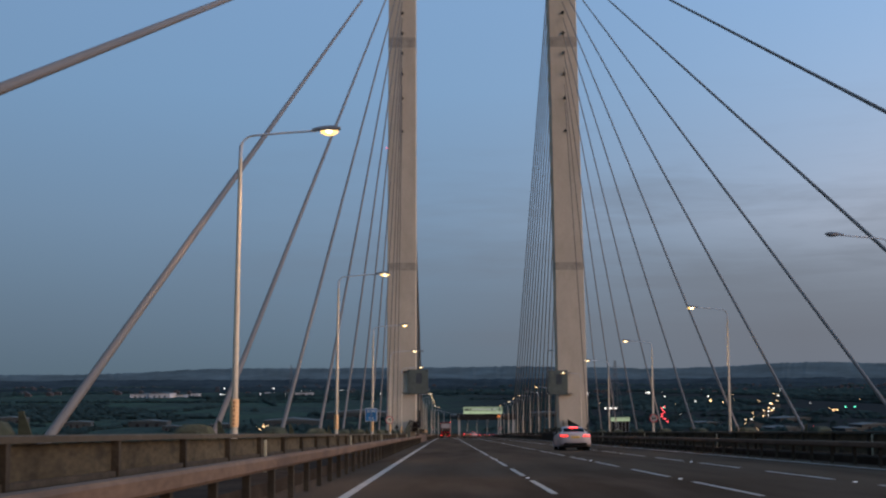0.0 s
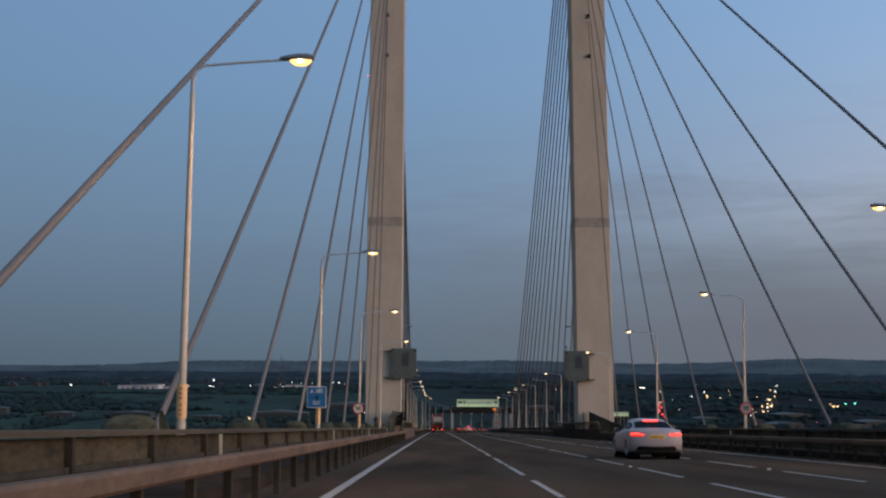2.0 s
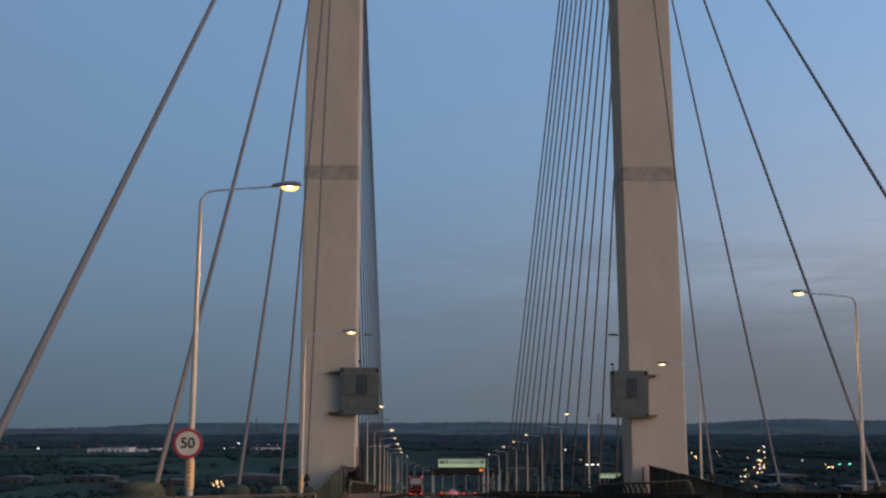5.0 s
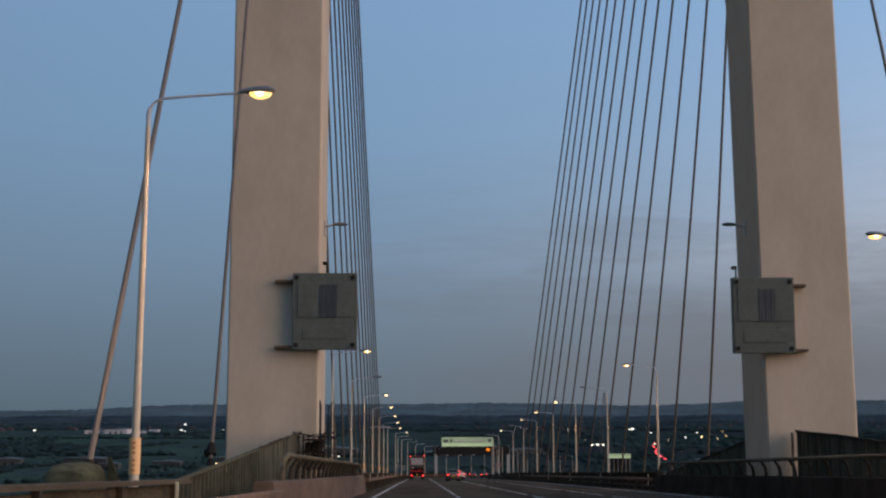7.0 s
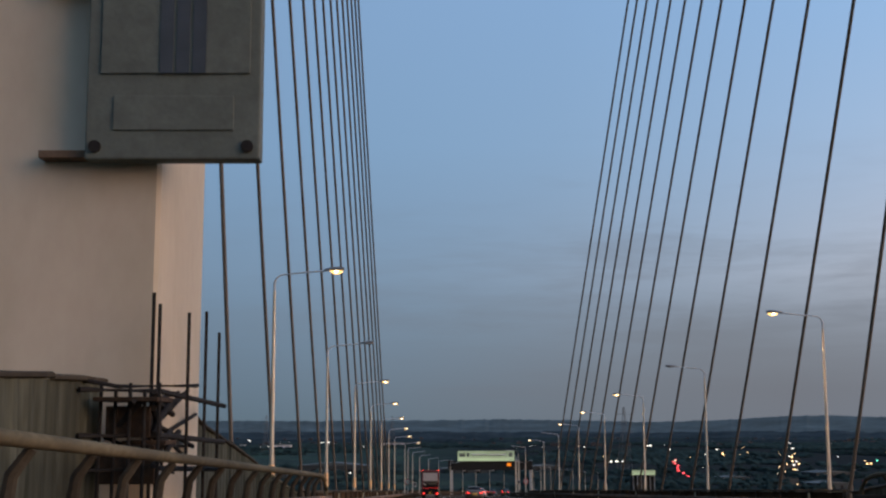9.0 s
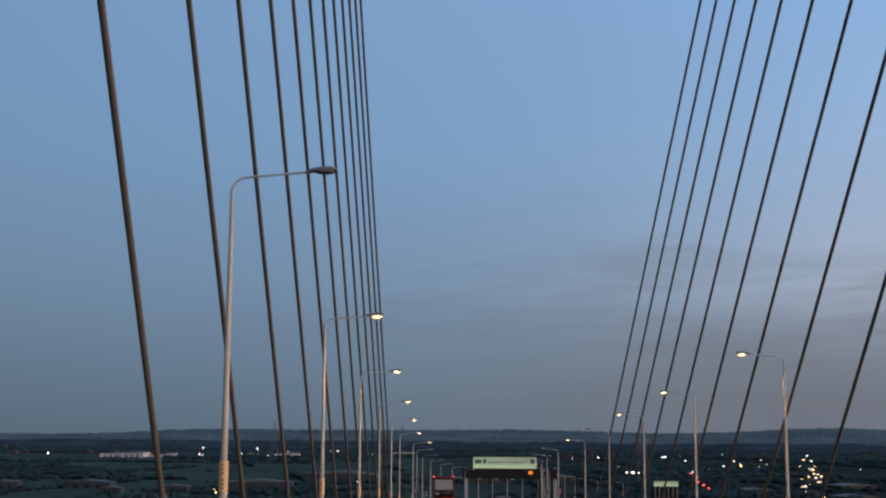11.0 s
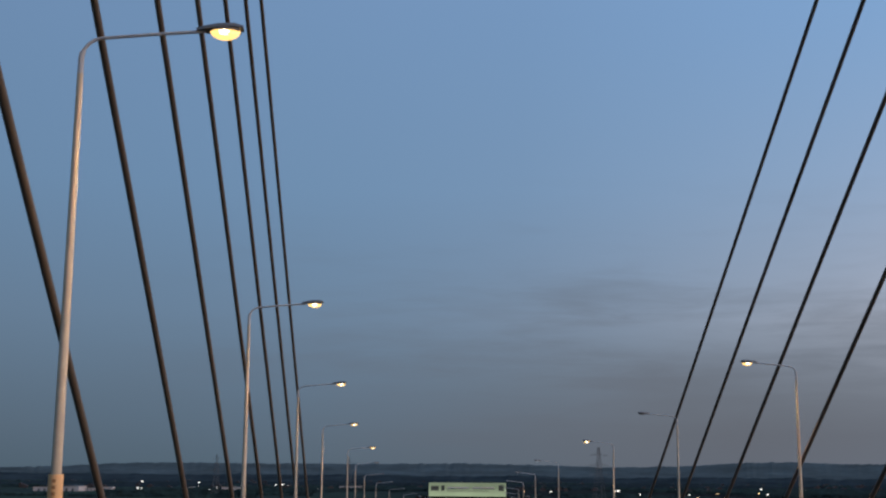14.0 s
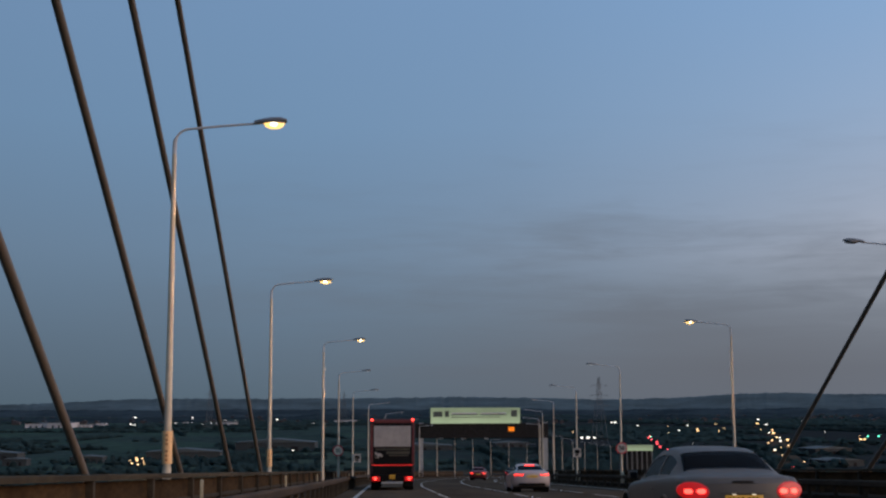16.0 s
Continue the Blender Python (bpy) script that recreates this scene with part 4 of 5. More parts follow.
def stay_cable(s, foot_y, top_z, ahead, r):
    """One straight stay with its foot socket, collar and anchor cover."""
    t = thing("stay_cable", "straight grey-brown sheathed stay cable", "stay cable", "stay cables")
    x = -10.78 if s < 0 else 10.66 - (0.016 * (foot_y - 20) / 9.9 if ahead else 0.0)
    foot = Vector((x, foot_y, deck_z(foot_y) - 0.3))
    head = Vector((tower_x(s, top_z), 2.0 if ahead else 0.4, top_z))
    if ahead:
        head.y = 3.9
        head.z = top_z
    way = (head - foot).normalized()
    part("sheath", tube(bmesh.new(), [foot + way * 0.5] + [foot + (head - foot) * (f / 30) for f in range(1, 31)], r, 12), M_CABLE, t, smooth=True)
    part("socket", tube(bmesh.new(), [foot, foot + way * 1.55, foot + way * 1.72], [0.12, 0.112, 0.080], 12), M_CABLE if ahead else M_DARK, t, smooth=True)
    back = -0.55 if not ahead else 0.55
    cx, zd = x - s * 0.18, deck_z(foot_y) - (0.34 if ahead else 0.0)
    hood = []
    for dy, w, h in ((-0.78, 0.24, 0.86), (-0.66, 0.37, 1.08), (-0.40, 0.42, 1.17), (0.0, 0.43, 1.20), (0.34, 0.41, 1.17), (0.52, 0.34, 1.08), (0.58, 0.24, 0.90)):
        y = foot_y + back + dy
        side = [(w, -0.36), (w, h - 0.34), (w * 0.93, h - 0.16), (w * 0.72, h - 0.04), (w * 0.30, h)]
        hood.append([(cx + a, y, zd + b) for a, b in side] + [(cx - a, y, zd + b) for a, b in reversed(side)])
    bm = loft(bmesh.new(), hood)
    if abs(foot_y) < 16:
        c = foot + way * 2.15
        clamp = tube(bmesh.new(), [c - way * 0.30, c - way * 0.14, c - way * 0.02, c + way * 0.04], [0.16, 0.14, 0.10, 0.07], 9)
        box(clamp, c.x - 0.20, c.x - 0.06, c.y - 0.12, c.y + 0.10, c.z - 0.36, c.z - 0.14, bevel=0.05)
        part("foot_clamp", clamp, M_DARK, t, "dark clamp round the cable foot")
    part("anchor_cover", bm, M_COVER, t, "weathered green-grey anchor cover", smooth=True)
    if ahead:
        return
    xg, yg = cx - s * 0.43, foot_y + back + 0.30
    fin = loft(bmesh.new(), [[(xg, yy, zd + 0.10), (xg - s * 0.36, yy, zd + 0.10), (xg - s * 0.30, yy, zd + 0.62), (xg - s * 0.05, yy, zd + 1.26), (xg, yy, zd + 1.26)] for yy in (yg - 0.02, yg + 0.02)])
    part("gusset_plate", fin, M_COVER, t)


for s in (-1, 1):
    for k in range(14):
        stay_cable(s, -14.96 - 12.408 * k + (1.71 + {0: -0.15, 1: -0.3, 5: 0.25, 6: 0.3}.get(k, 0) if s > 0 else {0: 0.6, 2: -0.1, 3: -0.75, 8: -0.2}.get(k, 0)), ZMAIN[k], False, 0.053 + 0.002 * k)
        stay_cable(s, 19.51 + 9.863 * k + (0.98 if s > 0 else 0), ZSIDE[k], True, (0.060 if s < 0 else 0.066) + 0.001 * k)

# ---- street lamps ----


M_ARM = material("lamp_arm_steel", (0.52, 0.53, 0.54), 0.6, vary=0.12, scale=2, fine=20, bump=0.05)


def street_lamp(s, y, lit, plate=True):
    x = s * (9.80 if y < 155 else 8.98) - (0.04 if s < 0 and y < 0 else 0.0)
    lean = radians(0.7) if s < 0 and y < 0 else 0.0
    base = 0.13 if abs(y) < 420 else 0
    t = thing("street_lamp", ("lit" if lit else "unlit") + " street lamp on a tall pale tapered pole", "street lamp", "street lamps along the bridge", at=Matrix.Translation(along(x, y, base)) @ Euler((0, lean, 0)).to_matrix().to_4x4())
    h = 7.55 - base
    reach = 0.05 if y < 0 else 0.0
    part("pole", tube(bmesh.new(), [(0, 0, 0), (0, 0, 0.9), (0, 0, 0.95), (0, 0, h - 0.62)], [0.085, 0.082, 0.072, 0.042], 12), M_POLE, t, smooth=True)
    pts = [(0, 0, h - 0.63)]
    for k in range(7):
        a = radians(90 * k / 6)
        pts.append((-s * 0.30 * (1 - math.cos(a)), 0, h - 0.42 + 0.30 * math.sin(a)))
    pts += [(-s * 0.9, 0, h - 0.06), (-s * (1.62 + reach), 0, h + 0.0)]
    part("arm", tube(bmesh.new(), pts, [0.040] * 3 + [0.024] * (len(pts) - 3), 8), M_ARM, t, smooth=True)
    head = part("head", bmesh.new(), M_LAMPBODY, t)
    bm = bmesh.new()
    rings = []
    for f, w, hh in ((0.0, 0.05, 0.05), (0.12, 0.10, 0.075), (0.30, 0.15, 0.095), (0.50, 0.15, 0.09), (0.62, 0.09, 0.05)):
        xx = -s * (1.50 + reach + f)
        rings.append([(xx, w * math.cos(a), h + 0.02 + f * 0.06 + hh * max(0.0, math.sin(a)) - 0.02) for a in [k * math.tau / 10 for k in range(10)]])
    loft(bm, rings)
    me = finish("head", bm, M_LAMPBODY, True)
    head.data = me
    xa = -s * (1.88 + reach)
    skirt = [[(xa + (0.205 + g) * math.cos(a), (0.146 + g) * math.sin(a), z) for a in [k * math.tau / 16 for k in range(16)]] for g, z in ((0.0, h - 0.012), (0.006, h - 0.012), (0.004, h + 0.04), (-0.006, h + 0.04), (0.0, h - 0.010))]
    part("skirt", loft(bmesh.new(), skirt, closed=False), M_LAMPBODY, head)
    # lit lens bulges deeper than a dark one, its glow put into the shape
    lens = bmesh.new()
    bmesh.ops.create_uvsphere(lens, u_segments=12, v_segments=6, radius=1.0, matrix=Matrix.LocRotScale((xa, 0, h - 0.004), None, Vector((0.202, 0.142, 0.108 if lit else 0.045)) * (1.0 if y < 175 else 0.7)))
    part("lens", lens, M_LAMP if lit else M_LAMPSHEEN if y > 170 else M_LAMP_OFF, head, "glowing amber lens bowl" if lit else "pale unlit lens with painted sky sheen" if y > 170 else "dark lens")
    if lit:
        core = bmesh.new()
        bmesh.ops.create_uvsphere(core, u_segments=10, v_segments=6, radius=1.0, matrix=Matrix.LocRotScale((xa, 0, h - 0.030), None, Vector((0.120, 0.150, 0.066)) * (1.0 if y < 175 else 0.7)))
        part("burner", core, M_BURNER, head, "bright pale yellow burner")
    if lit and y < 260:
        ld = bpy.data.lights.new("lamp_light", "SPOT")
        ld.energy, ld.color, ld.spot_size, ld.spot_blend, ld.shadow_soft_size = LAMP_W, (1.0, 0.62, 0.32), radians(155), 0.9, 0.12
        lo = new("lamp_light", ld)
        lo.parent = t
        lo.matrix_basis = Matrix.Translation((xa, 0, h - 0.10))
    if plate:
        arc = [radians(180 + 180 * k / 10) for k in range(11)]
        low = float(np.interp(y, (-102, -27, 20), (-0.02, -0.16, 0.0)))
        sleeve = loft(bmesh.new(), [[(r * math.cos(a), r * math.sin(a), z) for a in arc] + [((r - 0.006) * math.cos(a), (r - 0.006) * math.sin(a), z) for a in reversed(arc)] for r, z in ((0.094, 1.00 + low), (0.094, 1.60 + low))])
        p = part("marker_sleeve", sleeve, M_ORANGE, t, "pale orange reflective marker sleeve with red-brown bars")
        for k in range(6):
            z = 1.05 + low + 0.080 * k + (0.05 if k > 2 else 0)
            part("bar", boxed(-0.022, 0.022, -0.0985, -0.0935, z, z + 0.042), M_SLEEVEBAR, p)
    return t


# lens of far unlit lamps: a weak glow stands in for reflected sky
M_LAMPSHEEN = glowing("sky_sheen_lens", (0.85, 0.93, 1.0), 0.35)
LEFT = [-126.8, -101.9, -76.9, -52.6, -27.2, 20.0, 39.2, 59.3, 79.0, 98.9, 118.2, 138.3, 158.2] + [178.3 + 20 * k for k in range(12)]
RIGHT = [-111.6, -87.0, -62.4, -37.8, -13.8, 29.4, 50.3, 70.4, 90.6, 110.2, 130.5, 150.4, 173.3] + [193.5 + 20 * k for k in range(12)]
for y in LEFT:
    street_lamp(-1, y, abs(y - 39.2) > 1 and y < 170, plate=y < 150)
for y in RIGHT:
    street_lamp(1, y, y < 170 and not any(abs(y - u) < 1 for u in (-111.6, 50.3, 130.5)), plate=False)

# pale marker posts on the verge, one just past each lamp
M_MARKER = material("marker_plastic", (0.55, 0.51, 0.36), 0.5, vary=0.15)
marker = finish("marker_body", boxed(-0.028, 0.028, -0.022, 0.022, 0, 0.70, bevel=0.008), M_MARKER)
for s, lamps in ((-1, LEFT), (1, RIGHT)):
    for y in lamps:
        if y < 245 and not -22 < y < 21:
            ob = new("marker_post", marker)
            ob.matrix_basis = Matrix.Translation(along(s * 9.3, y + 1.0, 0.13))
            tagged(ob, "short pale plastic marker post on the verge", "marker post", "marker posts on the verge")

# lamp arms fixed to the tower legs
for s in (-1, 1):
    t = thing("wall_lamp", "unlit lamp on a short arm fixed to the tower leg", "lamp", "tower lamps")
    x0 = -8.98 if s < 0 else 8.52
    part("bracket", boxed(x0 - 0.02, x0 + 0.06, 2.3, 2.6, 10.5, 11.1, bevel=0.01) if s < 0 else boxed(x0 - 0.06, x0 + 0.02, 2.3, 2.6, 10.5, 11.1, bevel=0.01), M_GALV, t)
    part("arm", tube(bmesh.new(), [(x0, 2.45, 10.85), (x0 - s * 0.45, 2.45, 10.95)], 0.04, 8), M_GALV, t)
    bm = bmesh.new()
    bmesh.ops.create_uvsphere(bm, u_segments=12, v_segments=6, radius=1.0, matrix=Matrix.LocRotScale((x0 - s * 0.68, 2.45, 10.97), None, (0.32, 0.14, 0.08)))
    part("head", bm, M_LAMPBODY, t, smooth=True)

# ---- road signs ----


def text_part(body, size, x, y, z, mat, parent, name="lettering"):
    cu = bpy.data.curves.new(name, "FONT")
    cu.body, cu.size, cu.align_x, cu.align_y, cu.extrude = body, size, "CENTER", "CENTER", 0.002
    cu.offset = 0.018 * size
    tmp = bpy.data.objects.new(name, cu)
    scene.collection.objects.link(tmp)
    me = bpy.data.meshes.new_from_object(tmp.evaluated_get(bpy.context.evaluated_depsgraph_get()))
    bpy.data.objects.remove(tmp)
    me.materials.clear()
    me.materials.append(mat)
    ob = new(name, me)
    ob.parent = parent
    ob.matrix_basis = pose(x, y, z, 90, 0, 0)
    return ob


# cream face: the warm lamplight on the sign put into its colour
M_CREAM = material("lamplit_sign_face", (0.80, 0.69, 0.50), 0.5, vary=0.08, scale=3, fine=30, bump=0)
# greyer face: the dimness of backlit signs put into its colour
M_DULLWHITE = material("dull_sign_face", (0.36, 0.33, 0.29), 0.6, vary=0.15, scale=3, fine=20, bump=0)


def round_sign(x, y, z, r, words, dull=False):
    t = thing("speed_limit_sign", "round white speed limit sign with a red ring", "road sign", "speed limit signs", at=pose(x, y, z))
    part("backing", disc(bmesh.new(), (0, 0.012, 0), r, 0.02, "y", 40), M_GALV, t)
    part("red_ring", disc(bmesh.new(), (0, -0.002, 0), r, 0.008, "y", 40), M_RED, t)
    part("face", disc(bmesh.new(), (0, -0.009, 0), r * 0.80, 0.006, "y", 40), M_DULLWHITE if dull else M_CREAM, t)
    text_part(words, r * 0.98, 0, -0.013, 0, M_BLACK, t, "number")
    part("clamp", boxed(-0.10, 0.10, 0.02, 0.16, -0.03, 0.03), M_GALV, t)
    return t


round_sign(-9.86, -52.75, 4.652, 0.315, "50")
round_sign(9.80, -62.56, 5.10, 0.30, "50", True)
round_sign(bend(178.3) - 9.0, 178.12, deck_z(178.3) + 2.3, 0.36, "50")
round_sign(bend(173.3) + 8.98, 173.12, deck_z(173.3) + 2.3, 0.36, "50", True)


def camera_sign(x, y, z):
    t = thing("camera_sign", "white rectangular warning sign with a dark pictogram", "road sign", "warning signs", at=pose(x, y, z))
    part("face", boxed(-0.30, 0.30, 0.0, 0.02, -0.34, 0.34, bevel=0.008), M_DULLWHITE, t)
    part("pictogram", boxed(-0.20, 0.20, -0.006, 0.001, -0.04, 0.22), M_BLACK, t)
    part("pictogram", boxed(-0.15, 0.09, -0.006, 0.001, -0.24, -0.07), M_BLACK, t)
    part("clamp", boxed(-0.10, 0.10, 0.02, 0.13, -0.03, 0.03), M_GALV, t)


camera_sign(bend(198.3) - 8.6, 198.12, deck_z(198.3) + 2.0)
camera_sign(bend(193.5) + 8.98, 193.32, deck_z(193.5) + 2.3)

bs = thing("direction_sign", "blue road number sign with a pale border on a lamp pole", "road sign", at=pose(-9.87, -77.06, 5.965))
part("border", boxed(-0.365, 0.365, 0.0, 0.02, -0.40, 0.40, bevel=0.009), M_WHITE, bs)
part("face", boxed(-0.335, 0.335, -0.008, 0.001, -0.37, 0.37), M_BLUE, bs)
text_part("A 282", 0.20, 0, -0.012, 0.215, M_WHITE, bs)
bm = bmesh.new()
vs = [bm.verts.new(p) for p in ((-0.075, -0.012, -0.06), (0.075, -0.012, -0.06), (0, -0.012, 0.08))]
bm.faces.new(vs)
bmesh.ops.solidify(bm, geom=bm.faces[:], thickness=0.004)
part("arrow", bm, M_WHITE, bs)
for x0, x1, z in ((-0.14, -0.02, -0.17), (0.02, 0.14, -0.17), (-0.14, 0.14, -0.25)):
    part("bar", boxed(x0, x1, -0.012, -0.007, z - 0.02, z + 0.02), M_WHITE, bs)
part("clamp", boxed(-0.08, 0.08, 0.02, 0.16, -0.03, 0.03), M_GALV, bs)

# ---- the gantry over the road ----
# light that falls on the gantry sign is put into its face as glow
M_GANTRYSIGN = glowing("lit_sign_face", (0.66, 0.82, 0.50), 0.34, base=(0.16, 0.20, 0.13))
M_AMBER = glowing("amber_matrix", (1.0, 0.24, 0.008), 1.1, base=(0.06, 0.02, 0.01))
gn, gl = M_GANTRYSIGN.node_tree.nodes, M_GANTRYSIGN.node_tree.links
gtc, gsep, gmap, gnoise = gn.new("ShaderNodeTexCoord"), gn.new("ShaderNodeSeparateXYZ"), gn.new("ShaderNodeMapRange"), gn.new("ShaderNodeTexNoise")
gnoise.inputs["Scale"].default_value = 0.35
gl.new(gtc.outputs["Generated"], gsep.inputs[0])
gl.new(gtc.outputs["Object"], gnoise.inputs["Vector"])
# glow made stronger low down, as if lit from below
gmap.inputs[1].default_value, gmap.inputs[2].default_value, gmap.inputs[3].default_value, gmap.inputs[4].default_value = 0.0, 0.75, 0.40, 0.15
gl.new(gsep.outputs[2], gmap.inputs[0])
gmul = gn.new("ShaderNodeMath")
gmul.operation = "MULTIPLY_ADD"
gl.new(gnoise.outputs["Fac"], gmul.inputs[0])
gmul.inputs[1].default_value = 0.22
gl.new(gmap.outputs[0], gmul.inputs[2])
gl.new(gmul.outputs[0], gn["Principled BSDF"].inputs["Emission Strength"])
GY = 285.0
gz = deck_z(GY)
ga = thing("sign_gantry", "dark steel gantry over the road with a lit sign", "gantry")
for x in (-0.6, 18.4):
    part("post", boxed(x - 0.3, x + 0.3, GY + 0.1, GY + 0.8, gz - 0.2, -6.9, bevel=0.04), M_GALV, ga)
part("beam", boxed(-1.5, 18.8, GY, GY + 0.9, -9.2, -7.0, bevel=0.05), M_DARK, ga)
gp = part("sign_panel", boxed(0.83, 14.45, GY - 0.35, GY - 0.15, -7.0, -4.62, bevel=0.03), M_GANTRYSIGN, ga, "pale green sign panel, lamplight put in as glow")
for x0, x1, z0, z1 in ((4.0, 8.0, -5.75, -5.60), (8.4, 12.4, -5.75, -5.60), (4.0, 11.4, -6.1, -5.98), (1.2, 2.6, -6.0, -5.2), (13.1, 14.0, -6.0, -5.0), (3.0, 3.6, -6.0, -5.1)):
    part("bar", boxed(x0, x1, GY - 0.37, GY - 0.34, z0, z1), M_SIGNBOX, gp)
for x0, x1 in ((4.0, 7.9), (8.4, 12.3)):
    part("bar", boxed(x0, x1, GY - 0.37, GY - 0.34, -5.58, -5.36), M_WHITE, gp)
part("matrix_signal", boxed(12.7, 13.6, GY - 0.12, GY + 0.01, -8.2, -7.55), M_AMBER, ga, "glowing amber matrix signal")
for x in (2.0, 5.5, 9.0):
    part("lane_lamp", boxed(x, x + 0.7, GY + 0.2, GY + 0.5, -9.35, -9.19), M_WHITE, ga)
far = thing("lit_canopy", "pale green lit canopy band over a dark open hall", "canopy")
for k in range(6):
    x = 100.9 + 2.24 * k
    part("post", boxed(x - 0.12, x + 0.12, 649.7, 649.95, GROUND, -25.2), M_GALV, far)
part("hall", boxed(100.6, 112.4, 651.0, 660.0, GROUND, -25.3), M_DARK, far)
part("roof_slab", boxed(100.5, 112.5, 650.3, 660.2, -25.2, -24.7), M_DARK, far)
part("fascia", boxed(100.4, 112.6, 649.9, 650.2, -25.2, -22.7, bevel=0.05), M_GANTRYSIGN, far, "pale green glowing fascia")

# ---- vehicles ----
M_TAIL = glowing("tail_light", (1.0, 0.03, 0.015), 2.2, base=(0.4, 0.01, 0.01))
M_BRAKE = glowing("brake_light", (1.0, 0.050, 0.036), 6.0, base=(0.4, 0.01, 0.01))
M_REDLENS = glowing("red_lens", (1.0, 0.014, 0.014), 0.42, base=(0.16, 0.005, 0.005))
M_HEADWHITE = glowing("front_light", (1.0, 0.95, 0.85), 6.0)
# number plate: the lamplight on it is put in as a glow of its own
M_PLATE = glowing("number_plate_lit", (1.0, 0.50, 0.05), 0.12, base=(0.55, 0.32, 0.04))
M_PLAMP = glowing("plate_lamp", (1.0, 0.85, 0.6), 0.8)
M_GLASS = material("dark_glass", (0.012, 0.012, 0.013), 0.2, vary=0.05, bump=0, spec=0.03)
M_TYRE = M_BLACK
M_RIM = material("alloy_rim", (0.35, 0.35, 0.36), 0.35, metal=0.7, vary=0.1, bump=0)


def paint(name, color, rough=0.38, coat=0.2):
    m = material(name, color, rough, vary=0.05, scale=1.5, fine=30, bump=0.0, dirt=tuple(v * 0.75 for v in color), dirt_amount=0.25)
    m.node_tree.nodes["Principled BSDF"].inputs["Coat Weight"].default_value = coat
    return m


M_CARWHITE = paint("white_car_paint", (0.43, 0.36, 0.34))
M_CARSILVER = paint("silver_car_paint", (0.098, 0.078, 0.060), 0.55, 0.05)
M_CARRED = paint("dark_red_car_paint", (0.16, 0.02, 0.02))
M_CARDARK = paint("dark_car_paint", (0.03, 0.03, 0.035))


def wheel(parent, x, y, r=0.33, w=0.22):
    tw = part("wheel", disc(bmesh.new(), (x, y, r), r, w, "x", 28), M_TYRE, parent)
    s = 1 if x > 0 else -1
    rim = bmesh.new()
    disc(rim, (x + s * (w / 2 + 0.004), y, r), r * 0.22, 0.02, "x", 14)
    for k in range(5):
        a = k * math.tau / 5
        tube(rim, [(x + s * (w / 2 + 0.004), y, r), (x + s * (w / 2 + 0.006), y + r * 0.66 * math.sin(a), r + r * 0.66 * math.cos(a))], [0.05, 0.032], 5)
    bmesh.ops.create_cone(rim, cap_ends=False, segments=24, radius1=r * 0.68, radius2=r * 0.66, depth=0.03, matrix=Matrix.LocRotScale((x + s * (w / 2), y, r), Euler((0, radians(90), 0)), None))
    part("rim", rim, M_RIM, tw, "pale spoked alloy rim")
    return tw


# side sections of the two kinds of saloon, at stations from the tail to the nose: y, top, belt, half width, window base, roof edge
SPORT = ((0.00, 0.94, 0.90, 0.86, 0.76, 0.70), (0.06, 1.00, 0.97, 0.90, 0.80, 0.72), (0.14, 1.045, 0.995, 0.915, 0.81, 0.72), (0.35, 1.05, 1.00, 0.925, 0.82, 0.72), (0.58, 1.065, 1.00, 0.93, 0.83, 0.71),
         (0.95, 1.195, 0.99, 0.93, 0.835, 0.65), (1.35, 1.325, 0.975, 0.93, 0.835, 0.60), (1.80, 1.40, 0.955, 0.93, 0.835, 0.565), (2.30, 1.42, 0.94, 0.93, 0.835, 0.555), (2.75, 1.375, 0.925, 0.93, 0.83, 0.58),
         (3.10, 1.235, 0.915, 0.93, 0.82, 0.65), (3.48, 1.02, 0.905, 0.93, 0.80, 0.71), (3.85, 0.95, 0.87, 0.93, 0.78, 0.68), (4.25, 0.86, 0.80, 0.915, 0.74, 0.62), (4.55, 0.74, 0.68, 0.87, 0.66, 0.52), (4.67, 0.58, 0.54, 0.80, 0.55, 0.42))
ROUND = ((0.00, 0.90, 0.86, 0.82, 0.72, 0.66), (0.07, 0.98, 0.94, 0.87, 0.76, 0.70), (0.16, 1.015, 0.975, 0.89, 0.78, 0.71), (0.40, 1.035, 0.985, 0.905, 0.80, 0.71), (0.66, 1.06, 0.99, 0.91, 0.81, 0.70),
         (0.95, 1.22, 0.985, 0.91, 0.815, 0.66), (1.22, 1.355, 0.975, 0.91, 0.815, 0.62), (1.60, 1.44, 0.96, 0.91, 0.815, 0.585), (2.15, 1.465, 0.945, 0.91, 0.815, 0.57), (2.65, 1.42, 0.93, 0.91, 0.81, 0.59),
         (3.00, 1.29, 0.92, 0.91, 0.80, 0.65), (3.42, 1.06, 0.91, 0.91, 0.785, 0.70), (3.80, 0.98, 0.88, 0.91, 0.76, 0.66), (4.20, 0.90, 0.82, 0.895, 0.72, 0.60), (4.55, 0.77, 0.69, 0.85, 0.64, 0.50), (4.70, 0.60, 0.55, 0.78, 0.53, 0.40))


def bow(x, y, z, L):
    """Round the tail and the nose in plan, and lean the tail."""
    if y < 1.0:
        y += (1 - y) ** 2 * (0.25 * (abs(x) / 0.92) ** 2.6 + 0.34 * max(0.0, z - 0.70) ** 1.4 + 0.30 * max(0.0, 0.50 - z))
    if y > L - 1.3:
        y -= ((y - L + 1.3) / 1.3) ** 2 * 0.46 * (abs(x) / 0.9) ** 2.2
    return (x, y, z)


